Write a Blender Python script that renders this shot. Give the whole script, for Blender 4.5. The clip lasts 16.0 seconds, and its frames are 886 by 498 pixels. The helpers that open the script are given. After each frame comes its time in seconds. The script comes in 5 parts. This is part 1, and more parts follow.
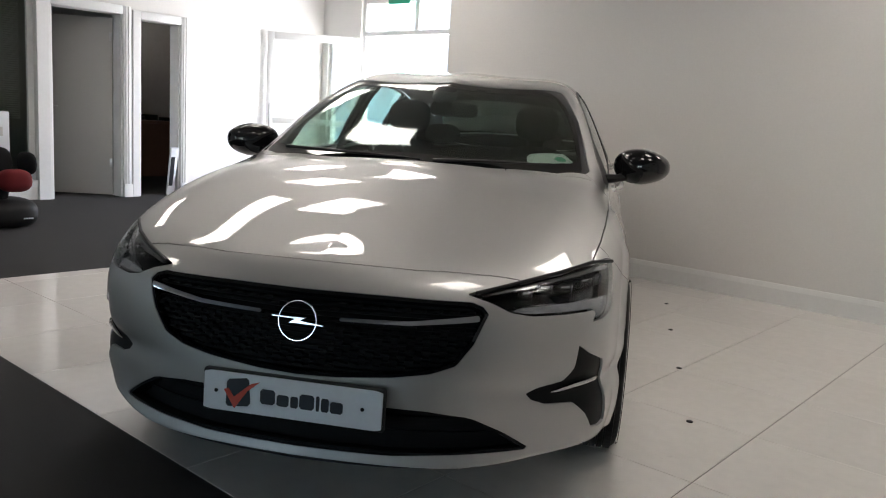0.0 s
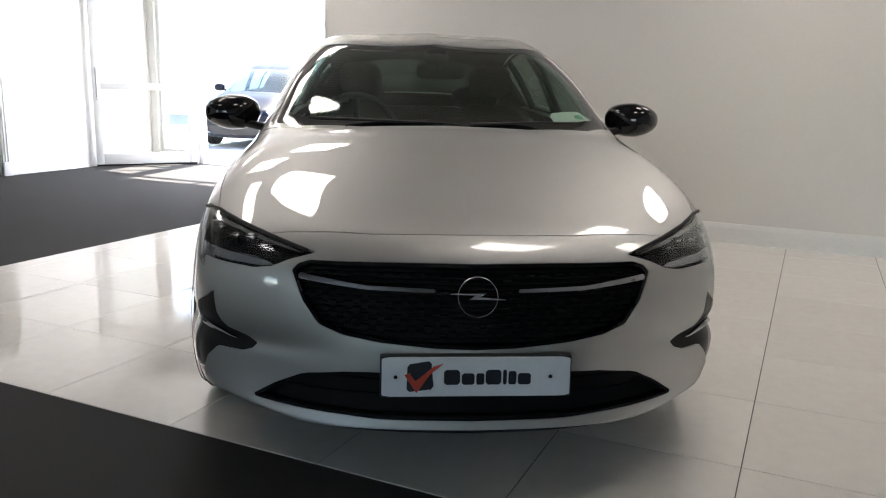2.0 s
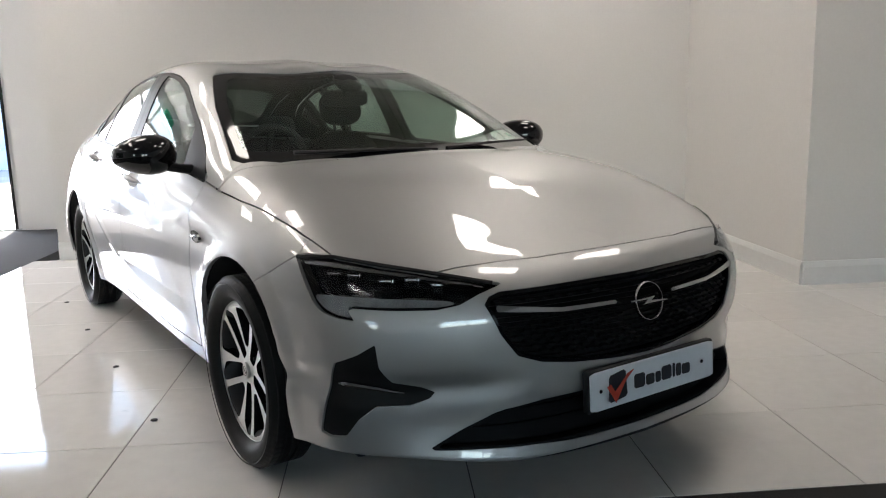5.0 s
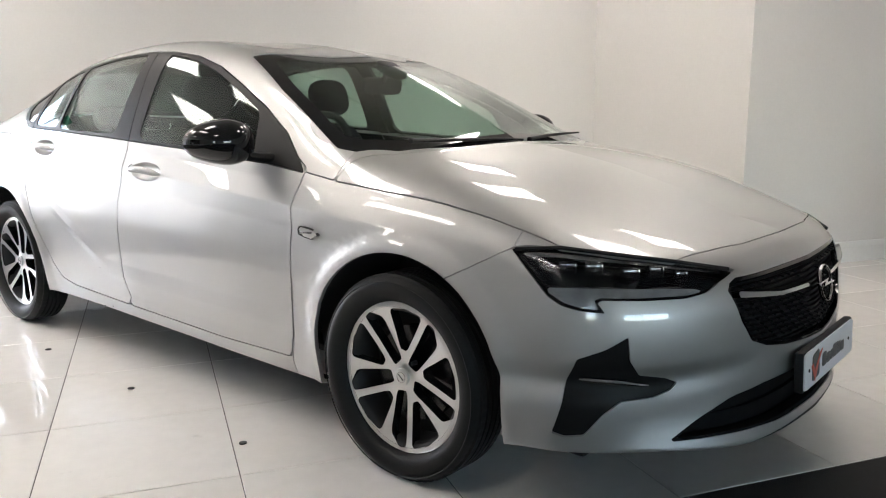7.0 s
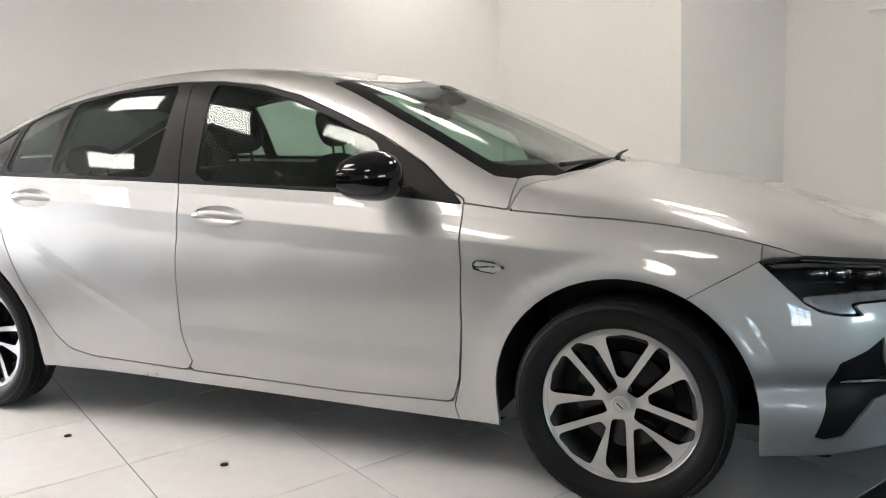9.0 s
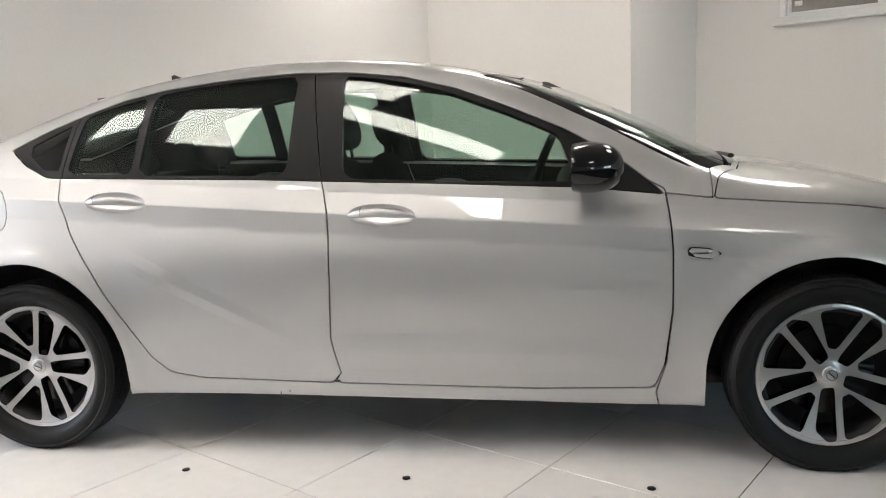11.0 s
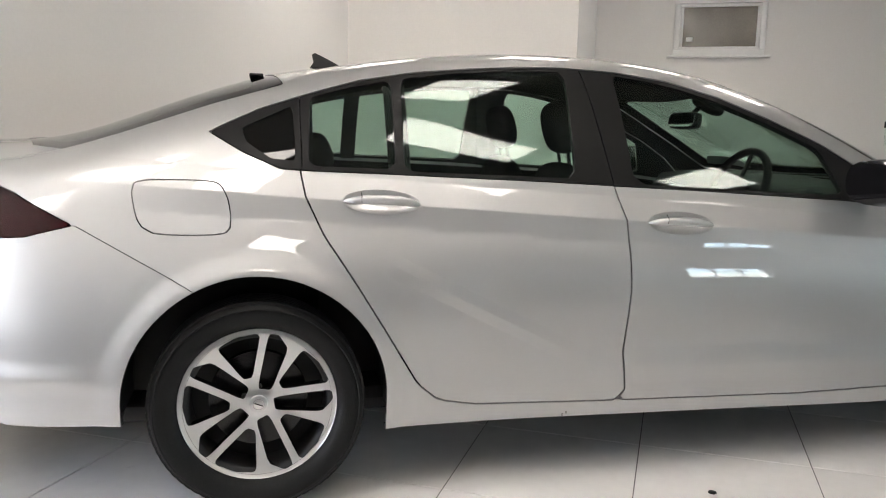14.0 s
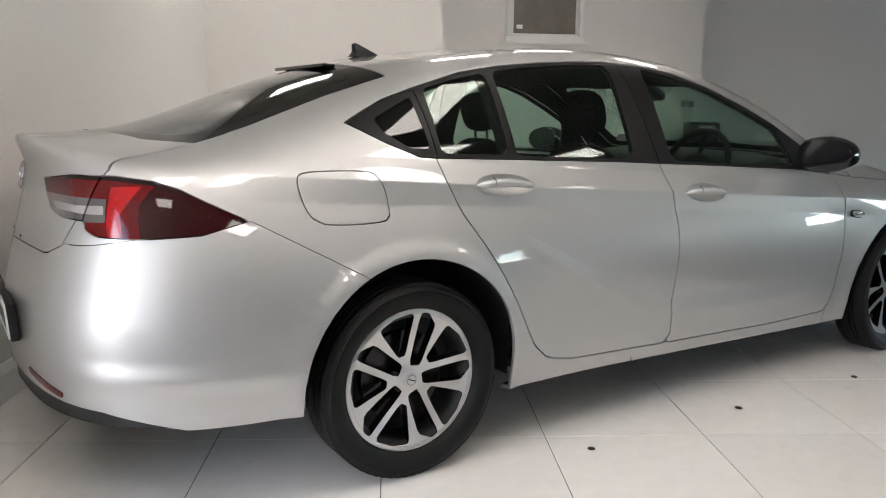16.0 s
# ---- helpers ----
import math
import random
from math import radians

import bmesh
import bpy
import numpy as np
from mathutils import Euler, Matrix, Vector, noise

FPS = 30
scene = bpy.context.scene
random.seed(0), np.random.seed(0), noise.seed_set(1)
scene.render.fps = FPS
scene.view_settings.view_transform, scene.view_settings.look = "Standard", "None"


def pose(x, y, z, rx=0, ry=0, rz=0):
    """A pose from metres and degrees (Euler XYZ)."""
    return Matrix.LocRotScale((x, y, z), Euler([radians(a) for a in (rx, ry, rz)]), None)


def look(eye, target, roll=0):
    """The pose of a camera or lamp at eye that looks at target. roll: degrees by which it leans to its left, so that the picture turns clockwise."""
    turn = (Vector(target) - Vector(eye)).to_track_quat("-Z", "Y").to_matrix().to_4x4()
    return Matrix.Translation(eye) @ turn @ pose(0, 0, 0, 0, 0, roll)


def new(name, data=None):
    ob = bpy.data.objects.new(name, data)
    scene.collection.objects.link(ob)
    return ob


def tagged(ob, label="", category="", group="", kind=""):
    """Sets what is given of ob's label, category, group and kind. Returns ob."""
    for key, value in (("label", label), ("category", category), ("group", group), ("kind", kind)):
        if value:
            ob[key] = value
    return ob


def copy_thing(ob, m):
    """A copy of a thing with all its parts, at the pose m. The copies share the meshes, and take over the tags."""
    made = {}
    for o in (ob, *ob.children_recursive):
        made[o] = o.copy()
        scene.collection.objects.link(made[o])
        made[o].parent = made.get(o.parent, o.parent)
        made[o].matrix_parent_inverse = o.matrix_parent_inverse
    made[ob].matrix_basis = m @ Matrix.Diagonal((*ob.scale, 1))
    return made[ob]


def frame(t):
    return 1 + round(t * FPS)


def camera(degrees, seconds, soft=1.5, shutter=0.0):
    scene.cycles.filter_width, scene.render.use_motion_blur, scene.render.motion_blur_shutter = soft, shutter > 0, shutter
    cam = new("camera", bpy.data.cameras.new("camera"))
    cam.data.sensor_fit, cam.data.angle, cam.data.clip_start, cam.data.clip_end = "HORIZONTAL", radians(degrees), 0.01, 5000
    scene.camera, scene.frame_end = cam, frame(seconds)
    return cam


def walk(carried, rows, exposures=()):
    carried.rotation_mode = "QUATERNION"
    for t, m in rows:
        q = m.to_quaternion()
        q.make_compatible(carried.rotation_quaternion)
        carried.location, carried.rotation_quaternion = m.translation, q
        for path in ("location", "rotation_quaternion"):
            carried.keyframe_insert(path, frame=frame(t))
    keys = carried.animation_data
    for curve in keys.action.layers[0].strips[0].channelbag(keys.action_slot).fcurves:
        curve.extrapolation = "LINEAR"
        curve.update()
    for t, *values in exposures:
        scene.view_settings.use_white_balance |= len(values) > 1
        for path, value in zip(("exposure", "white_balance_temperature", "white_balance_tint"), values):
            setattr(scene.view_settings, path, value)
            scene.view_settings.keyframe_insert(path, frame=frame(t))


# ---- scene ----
cam = camera(58.5, 16.0, 1.1)
PATH = [
    (0, (2.831, -3.416, 1.171), (1.548, -1.916, 0.849), 3.6),
    (0.5, (2.645, -3.524, 1.174), (1.39, -2.009, 0.814), 2.4),
    (1, (2.428, -3.721, 1.191), (1.368, -2.063, 0.832), 0.3),
    (1.5, (2.216, -3.882, 1.175), (1.243, -2.172, 0.816), 1.6),
    (2, (1.948, -3.997, 1.174), (1.131, -2.219, 0.761), 1.4),
    (2.5, (1.691, -4.163, 1.165), (1.116, -2.298, 0.73), 0.3),
    (3, (1.408, -4.264, 1.164), (0.938, -2.353, 0.812), 1.2),
    (3.5, (1.177, -4.278, 1.166), (0.842, -2.338, 0.811), 0.5),
    (5.8, (-0.067, -4.156, 1.171), (0.289, -2.219, 0.823), -1.0),
    (6, (-0.188, -4.112, 1.161), (0.211, -2.182, 0.819), -0.8),
    (6.5, (-0.433, -3.967, 1.156), (0.089, -2.072, 0.79), -1.5),
    (7, (-0.748, -3.879, 1.137), (-0.067, -2.032, 0.781), -0.1),
    (7.5, (-1.023, -3.741, 1.149), (-0.231, -1.943, 0.775), -1.2),
    (8, (-1.242, -3.56, 1.15), (-0.34, -1.815, 0.774), -1.2),
    (8.5, (-1.556, -3.389, 1.143), (-0.489, -1.736, 0.785), -0.7),
    (9, (-1.799, -3.185, 1.163), (-0.636, -1.587, 0.856), -2.4),
    (9.5, (-1.982, -2.959, 1.178), (-0.8, -1.389, 0.808), -2.6),
    (9.7, (-2.15, -2.864, 1.153), (-0.909, -1.332, 0.815), -2.5),
    (11.8, (-2.84, -1.77, 1.167), (-1.2, -0.671, 0.847), -2.6),
    (12, (-2.864, -1.642, 1.164), (-1.2, -0.576, 0.856), -2.5),
    (12.5, (-2.971, -1.305, 1.157), (-1.235, -0.369, 0.825), -2.0),
    (13, (-3.151, -1.004, 1.181), (-1.325, -0.264, 0.837), -0.6),
    (13.5, (-3.3, -0.673, 1.155), (-1.444, -0.001, 0.83), 0.7),
    (14, (-3.493, -0.361, 1.161), (-1.595, 0.194, 0.863), 1.3),
    (14.5, (-3.644, -0.071, 1.163), (-1.699, 0.285, 0.859), 1.3),
    (15, (-3.714, 0.251, 1.166), (-1.75, 0.428, 0.832), 1.4),
    (15.5, (-3.853, 0.617, 1.185), (-1.887, 0.627, 0.821), 1.5),
    (16, (-3.882, 0.867, 1.18), (-1.915, 0.746, 0.837), 0.8),
]
walk(cam, [(t, look(e, g, r)) for t, e, g, r in PATH], [(0, 3.14), (1, 3.25), (2, 3.32), (2.5, 3.34), (3, 3.16), (3.5, 2.92), (6, 3.70), (9, 3.94), (12, 3.78), (14.5, 3.68), (16, 3.52)])


# ---- world, sun and large lights ----
world = bpy.data.worlds.new("sky")
scene.world = world
world.use_nodes = True
sky = world.node_tree.nodes.new("ShaderNodeTexSky")
sky.sky_type, sky.sun_disc = "NISHITA", False
sky.sun_elevation, sky.sun_rotation = radians(56), radians(-12)
world.node_tree.links.new(sky.outputs[0], world.node_tree.nodes["Background"].inputs[0])
world.node_tree.nodes["Background"].inputs[1].default_value = .15
sun = new("sun", bpy.data.lights.new("sun", "SUN"))
sun.data.energy, sun.data.angle, sun.data.color = 5, radians(.5), (1, .95, .88)
sun.matrix_world = look((-8.2, 12, 12), (-6.5, 4, 0))


def window_light(name, at, target, width, height, watts, color):
    """The sky's light in a window's opening."""
    lamp = bpy.data.lights.new(name, "AREA")
    lamp.shape, lamp.size, lamp.size_y, lamp.energy, lamp.color = "RECTANGLE", width, height, watts, color
    ob = new(name, lamp)
    ob.matrix_world = look(at, target)
    return ob


for wx in (.63, 3.52):
    window_light("shop_window_light", (wx, -15.18, 1.61), (wx, 0, 1.61), 2.74, 1.56, 3.3, (.46, .70, 1.0))
window_light("side_window_light", (-6.60, -11.6, 1.61), (0, -11.6, 1.61), 2.74, 1.56, 1.3, (.50, .72, 1.0))
window_light("entrance_light", (-4.5, 4.75, 1.3), (-5.7, 0, 1.0), 2.1, 2.2, 14.5, (1., .97, 1.0))


# ---- materials ----
def material(name, col, rough=.5, metal=0., **more):
    """A Principled material; more: other sockets, by name with _ for a space."""
    m = bpy.data.materials.new(name)
    m.use_nodes = True
    b = m.node_tree.nodes["Principled BSDF"]
    b.inputs["Base Color"].default_value = (*col, 1)
    b.inputs["Roughness"].default_value, b.inputs["Metallic"].default_value = rough, metal
    for key, value in more.items():
        b.inputs[key.replace("_", " ")].default_value = value
    return m


def node(m, kind, links=(), **values):
    """A node in m; values by socket name, links as (from socket, to socket name)."""
    n = m.node_tree.nodes.new(kind)
    for key, value in values.items():
        n.inputs[key.replace("_", " ")].default_value = value
    for source, to in links:
        m.node_tree.links.new(source, n.inputs[to])
    return n


def grain(m, scale, amount, bump=0., fine=None, distance=.002, rough=0., world=False, stains=0.):
    """Uneven colour at two scales, a fine relief and uneven gloss, in metres of the object."""
    t = m.node_tree
    b = t.nodes["Principled BSDF"]
    place = t.nodes.new("ShaderNodeNewGeometry").outputs["Position"] if world else t.nodes.new("ShaderNodeTexCoord").outputs["Object"]
    big = node(m, "ShaderNodeTexNoise", [(place, "Vector")], Scale=scale, Detail=5.)
    small = node(m, "ShaderNodeTexNoise", [(place, "Vector")], Scale=fine or scale * 18, Detail=3.)
    mean = node(m, "ShaderNodeMath", [(big.outputs[0], 0), (small.outputs[0], 1)])
    ramp = node(m, "ShaderNodeMapRange", [(mean.outputs[0], "Value")], From_Min=.6, From_Max=1.4, To_Min=1 - amount, To_Max=1 + amount)
    level = ramp.outputs[0]
    if stains:
        spot = node(m, "ShaderNodeTexNoise", [(place, "Vector")], Scale=5., Detail=7., Roughness=.68)
        dirt = node(m, "ShaderNodeMapRange", [(spot.outputs[0], "Value")], From_Min=.66, From_Max=.78, To_Min=1., To_Max=1 - stains)
        both = node(m, "ShaderNodeMath", [(level, 0), (dirt.outputs[0], 1)])
        both.operation = "MULTIPLY"
        level = both.outputs[0]
    base = b.inputs["Base Color"].default_value[:]
    tone = t.nodes.new("ShaderNodeVectorMath")
    tone.operation = "SCALE"
    tone.inputs[0].default_value = base[:3]
    t.links.new(level, tone.inputs["Scale"])
    t.links.new(tone.outputs[0], b.inputs["Base Color"])
    if rough:
        r = b.inputs["Roughness"].default_value
        gloss = node(m, "ShaderNodeMapRange", [(big.outputs[0], "Value")], From_Min=.3, From_Max=.7, To_Min=max(r - rough, .01), To_Max=r + rough)
        t.links.new(gloss.outputs[0], b.inputs["Roughness"])
    if bump:
        relief = node(m, "ShaderNodeBump", [(small.outputs[0], "Height")], Strength=bump, Distance=distance)
        t.links.new(relief.outputs[0], b.inputs["Normal"])
    return m


def glass(name, tint, rough=0., ior=1.5):
    """A thin pane: it lets light through with a tint and mirrors by its angle."""
    m = bpy.data.materials.new(name)
    m.use_nodes = True
    t = m.node_tree
    t.nodes.clear()
    out = t.nodes.new("ShaderNodeOutputMaterial")
    clear = node(m, "ShaderNodeBsdfTransparent", Color=(*tint, 1))
    gloss = node(m, "ShaderNodeBsdfGlossy", Color=(1, 1, 1, 1), Roughness=rough)
    angle = node(m, "ShaderNodeLayerWeight", Blend=.5)
    steep = node(m, "ShaderNodeMath", [(angle.outputs["Facing"], 0)])
    steep.operation, steep.inputs[1].default_value = "POWER", 5.
    share = node(m, "ShaderNodeMapRange", [(steep.outputs[0], "Value")], To_Min=((ior - 1) / (ior + 1)) ** 2, To_Max=1.)
    mix = node(m, "ShaderNodeMixShader", [(share.outputs[0], 0), (clear.outputs[0], 1), (gloss.outputs[0], 2)])
    t.links.new(mix.outputs[0], out.inputs[0])
    return m


WHITE = grain(material("wall_paint", (.74, .725, .705), .55), .7, .03, .15, 60, rough=.1)
TILE = grain(material("porcelain_tile", (.78, .755, .725), .06), .9, .05, rough=.04, world=True, stains=.25)
GROUT = grain(material("grout", (.075, .07, .065), .8), 4, .3)
CARPET = grain(material("carpet", (.019, .0172, .016), .95), 1.2, .35, .6, 320, .004)
SILVER = grain(material("silver_paint", (.49, .488, .482), .5, .78, Coat_Weight=1., Coat_Roughness=.005, Coat_IOR=1.65), 2, .015, .03, 900, .0004)
LINING = grain(material("cabin_lining", (.014, .014, .0145), .9, 0., Specular_IOR_Level=.1), 3, .2)
TRIM = grain(material("black_trim", (.011, .011, .011), .4, 0., Specular_IOR_Level=.15), 3, .2, .1, 500)
GLOSS = material("gloss_black", (.007, .007, .008), .05)
PLASTIC = grain(material("black_plastic", (.014, .014, .0145), .55, 0., Specular_IOR_Level=.3), 4, .25, .2, 400)
RUBBER = grain(material("rubber", (.009, .009, .009), .55, 0., Specular_IOR_Level=.2), 6, .3, .3, 200)
CHROME = material("chrome", (.50, .50, .51), .09, 1.)
ALLOY = grain(material("machined_alloy", (.62, .62, .615), .28, .9), 5, .06, .1, 500)
FABRIC = grain(material("seat_fabric", (.012, .012, .013), .95, 0., Specular_IOR_Level=.08), 5, .3, .5, 500)
GREEN_GLASS = glass("tinted_glass", (.76, .85, .805), 0., 1.42)
SCREEN_GLASS = glass("windscreen_glass", (.77, .86, .815), 0., 1.42)
BACK_GLASS = glass("privacy_glass", (.34, .38, .36), 0., 1.45)
DARK_GLASS = glass("dark_glass", (.10, .10, .10))
LENS = glass("lamp_lens", (.93, .94, .95), 0., 1.3)
BRIGHT_RED = grain(material("bright_red_lens", (.33, .006, .008), .06, 0., Specular_IOR_Level=.35), 30, .3, .2, 260, .0008)
RED_LENS = grain(material("red_lens", (.085, .002, .003), .06, 0., Specular_IOR_Level=.35), 30, .3, .2, 260, .0008)
DEEP_RED = grain(material("deep_red_lens", (.020, .0008, .0015), .05, 0., Specular_IOR_Level=.35), 30, .3)
LAMP_EDGE = material("smoked_lamp_edge", (.010, .004, .004), .05, 0., Specular_IOR_Level=.35)
PALE_LENS = material("pale_lens", (.30, .285, .28), .12, .2, Coat_Weight=1.)
SMOKED = material("smoked_lens", (.075, .07, .07), .08, 0., Coat_Weight=1.)
DRL = grain(material("light_guide", (.42, .43, .44), .16, .55, Coat_Weight=1.), 40, .35, .3, 300, .001)
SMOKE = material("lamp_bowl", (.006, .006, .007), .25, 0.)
CLEAR_LENS = material("indicator_lens", (.66, .66, .64), .1, .2, Coat_Weight=1.)
PLATE = grain(material("plate_white", (.74, .76, .80), .35), 5, .03)
INK = material("plate_ink", (.012, .014, .022), .4)
RED_INK = material("plate_red", (.55, .06, .03), .4)
PAPER = material("paper", (.8, .8, .78), .7)
MESH_BLACK = material("grille_black", (.007, .007, .0075), .6, 0., Specular_IOR_Level=.12)
MIRROR = material("mirror_glass", (.9, .9, .9), .01, 1.)


# ---- small builders ----
def part(name, bm, mat, parent, label="", smooth=True):
    """A bmesh as one mesh object under a thing or a part."""
    me = bpy.data.meshes.new(name)
    bm.to_mesh(me)
    bm.free()
    me.materials.append(mat)
    if smooth:
        for p in me.polygons:
            p.use_smooth = True
        me.set_sharp_from_angle(angle=radians(38))
    ob = new(name, me)
    ob.parent = parent
    return tagged(ob, label)


def thing(name, m, label, category, group="", kind=""):
    ob = new(name)
    ob.empty_display_size = .1
    ob.matrix_world = m
    return tagged(ob, label, category, group, kind)


def slab(x0, x1, y0, y1, z0, z1, bevel=0., segments=2):
    """A block with rounded edges."""
    bm = bmesh.new()
    bmesh.ops.create_cube(bm, size=1)
    for q in bm.verts:
        q.co = Vector((x0 + (q.co.x + .5) * (x1 - x0), y0 + (q.co.y + .5) * (y1 - y0), z0 + (q.co.z + .5) * (z1 - z0)))
    if bevel:
        bmesh.ops.bevel(bm, geom=bm.edges, offset=bevel, segments=segments, affect="EDGES", profile=.5)
    return bm


def turned(profile, steps=64, axis="X", close=False):
    """A body of revolution from (radius, along) pairs."""
    bm = bmesh.new()
    rings = []
    for k in range(steps):
        a = 2 * math.pi * k / steps
        ring = []
        for r, h in profile:
            c, s = r * math.cos(a), r * math.sin(a)
            ring.append(bm.verts.new({"X": (h, c, s), "Y": (c, h, s), "Z": (c, s, h)}[axis]))
        rings.append(ring)
    n = len(profile)
    for k in range(steps):
        p, q = rings[k], rings[(k + 1) % steps]
        for i in range(n if close else n - 1):
            j = (i + 1) % n
            bm.faces.new((p[i], p[j], q[j], q[i]))
    bmesh.ops.remove_doubles(bm, verts=bm.verts, dist=1e-5)
    bmesh.ops.recalc_face_normals(bm, faces=bm.faces)
    return bm


def tube(points, radius, steps=8, squash=1.):
    """A round bar along points; radius may be a list."""
    pts = [Vector(p) for p in points]
    rad = radius if isinstance(radius, (list, tuple)) else [radius] * len(pts)
    bm = bmesh.new()
    rings = []
    for i, p in enumerate(pts):
        d = (pts[min(i + 1, len(pts) - 1)] - pts[max(i - 1, 0)]).normalized()
        up = Vector((0, 0, 1)) if abs(d.z) < .9 else Vector((0, 1, 0))
        a = d.cross(up).normalized()
        b = a.cross(d)
        rings.append([bm.verts.new(p + (a * math.cos(w) + b * math.sin(w) * squash) * rad[i]) for w in (2 * math.pi * k / steps for k in range(steps))])
    for p, q in zip(rings, rings[1:]):
        for k in range(steps):
            bm.faces.new((p[k], p[(k + 1) % steps], q[(k + 1) % steps], q[k]))
    bm.faces.new(rings[0][::-1])
    bm.faces.new(rings[-1])
    bmesh.ops.recalc_face_normals(bm, faces=bm.faces)
    return bm


def plate_of(poly, thickness, bevel=0.):
    """A flat plate in the x-z plane from a polygon, its front at y = 0, going back."""
    bm = bmesh.new()
    f = bm.faces.new([bm.verts.new((x, 0, z)) for x, z in poly])
    r = bmesh.ops.extrude_face_region(bm, geom=[f])
    bmesh.ops.translate(bm, verts=[v for v in r["geom"] if isinstance(v, bmesh.types.BMVert)], vec=(0, thickness, 0))
    bmesh.ops.recalc_face_normals(bm, faces=bm.faces)
    if bevel:
        bmesh.ops.bevel(bm, geom=bm.edges, offset=bevel, segments=2, affect="EDGES", profile=.5)
    return bm


def blob(size, power=2.5, steps=(32, 20)):
    """A rounded body, between a ball and a box, with half sizes."""
    bm = bmesh.new()
    bmesh.ops.create_uvsphere(bm, u_segments=steps[0], v_segments=steps[1], radius=1)
    for v in bm.verts:
        c = v.co
        k = (abs(c.x) ** power + abs(c.y) ** power + abs(c.z) ** power) ** (-1 / power)
        v.co = Vector((c.x * k * size[0], c.y * k * size[1], c.z * k * size[2]))
    return bm


def shifted(bm, m):
    bmesh.ops.transform(bm, matrix=m, verts=bm.verts)
    return bm


# ---- the showroom: x along the back wall, y towards it, walls plain white ----
H = 3.0
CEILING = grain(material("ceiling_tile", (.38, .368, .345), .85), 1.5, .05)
GREY_DOOR = grain(material("grey_door", (.42, .41, .39), .45), 2, .04, .1, 90)
WHITE_FRAME = grain(material("white_frame", (.78, .78, .77), .35), 2, .03)
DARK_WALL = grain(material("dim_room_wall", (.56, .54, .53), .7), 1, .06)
BROWN = grain(material("brown_wood", (.10, .045, .028), .45), 3, .3)
CLEAR = glass("clear_glass", (.97, .98, .975))
STEEL = material("brushed_steel", (.5, .5, .5), .3, 1.)
ASPHALT = grain(material("asphalt", (.27, .265, .26), .9), 1.5, .25, .5, 150, .004)
RENDER = grain(material("pale_render", (.86, .86, .85), .8), .6, .06, .2, 40)
SHUTTER = grain(material("blue_grey_shutter", (.45, .53, .62), .5), 1, .05)
LAMP = material("panel_light", (.9, .9, .9), .5)
LAMP.node_tree.nodes["Principled BSDF"].inputs["Emission Color"].default_value = (1, .92, .845, 1)
LAMP.node_tree.nodes["Principled BSDF"].inputs["Emission Strength"].default_value = 1.1


def structure(name, bm, mat, parent=None, smooth=False):
    ob = part(name, bm, mat, parent, "", smooth)
    if parent is None:
        tagged(ob, kind="structure")
    return ob


def wall(name, x0, x1, y0, y1, openings=(), z1=H, mat=None):
    """A wall with thickness; openings as (from, to, bottom, top) along its longer side."""
    along_x = abs(x1 - x0) > abs(y1 - y0)
    a0, a1 = (x0, x1) if along_x else (y0, y1)
    bm = bmesh.new()

    def add(p, q, zb, zt):
        if q - p < 1e-4 or zt - zb < 1e-4:
            return
        piece = slab(p, q, y0, y1, zb, zt) if along_x else slab(x0, x1, p, q, zb, zt)
        me = bpy.data.meshes.new("piece")
        piece.to_mesh(me)
        piece.free()
        bm.from_mesh(me)
        bpy.data.meshes.remove(me)

    at = a0
    for p, q, zb, zt in sorted(openings):
        add(at, p, 0, z1)
        add(p, q, 0, zb)
        add(p, q, zt, z1)
        at = q
    add(at, a1, 0, z1)
    bmesh.ops.remove_doubles(bm, verts=bm.verts, dist=1e-5)
    return structure(name, bm, mat or WHITE)


wall("wall_back", -2.28, 3.24, 2.45, 2.65)
wall("wall_recess", 3.04, 3.24, .47, 2.45)
wall("wall_step", 3.24, 4.60, .47, .67)
wall("wall_window", 4.40, 4.60, -2.33, .47, [(-1.0, -.30, 1.945, 2.36)])
wall("wall_return", 4.60, 5.20, -2.33, -2.13)
wall("wall_east", 5.00, 5.20, -15.0, -2.33)
wall("wall_west", -6.62, -6.42, -15.0, 4.40, [(-12.98, -10.22, .80, 2.42), (-3.2, .33, .22, 2.45), (.49, 1.32, 0, 2.16), (1.54, 2.08, 0, 2.13)])
wall("wall_entrance", -6.62, -2.08, 4.40, 4.60, [(-6.30, -5.74, .10, 2.25), (-5.62, -3.42, 0, 2.75)])
wall("wall_lobby", -2.28, -2.08, 2.65, 4.40)
wall("wall_shopfront", -6.62, 5.20, -15.2, -15.0, [(-.75, 2.01, .80, 2.42), (2.14, 4.90, .80, 2.42)])
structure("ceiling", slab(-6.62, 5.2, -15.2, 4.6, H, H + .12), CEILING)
structure("carpet", slab(-6.42, 5.0, -15.0, -2.094, -.08, -.002), CARPET)
structure("carpet", slab(-6.42, -2.494, -2.094, 4.40, -.08, -.002), CARPET)
structure("office_floor", slab(-10.2, -6.42, -4.0, 4.4, -.08, -.003), CARPET)
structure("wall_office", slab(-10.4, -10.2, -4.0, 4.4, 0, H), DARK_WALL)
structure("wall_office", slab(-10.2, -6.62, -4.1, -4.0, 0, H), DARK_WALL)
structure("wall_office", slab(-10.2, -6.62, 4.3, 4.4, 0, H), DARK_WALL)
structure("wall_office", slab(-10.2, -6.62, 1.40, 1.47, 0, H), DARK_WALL)
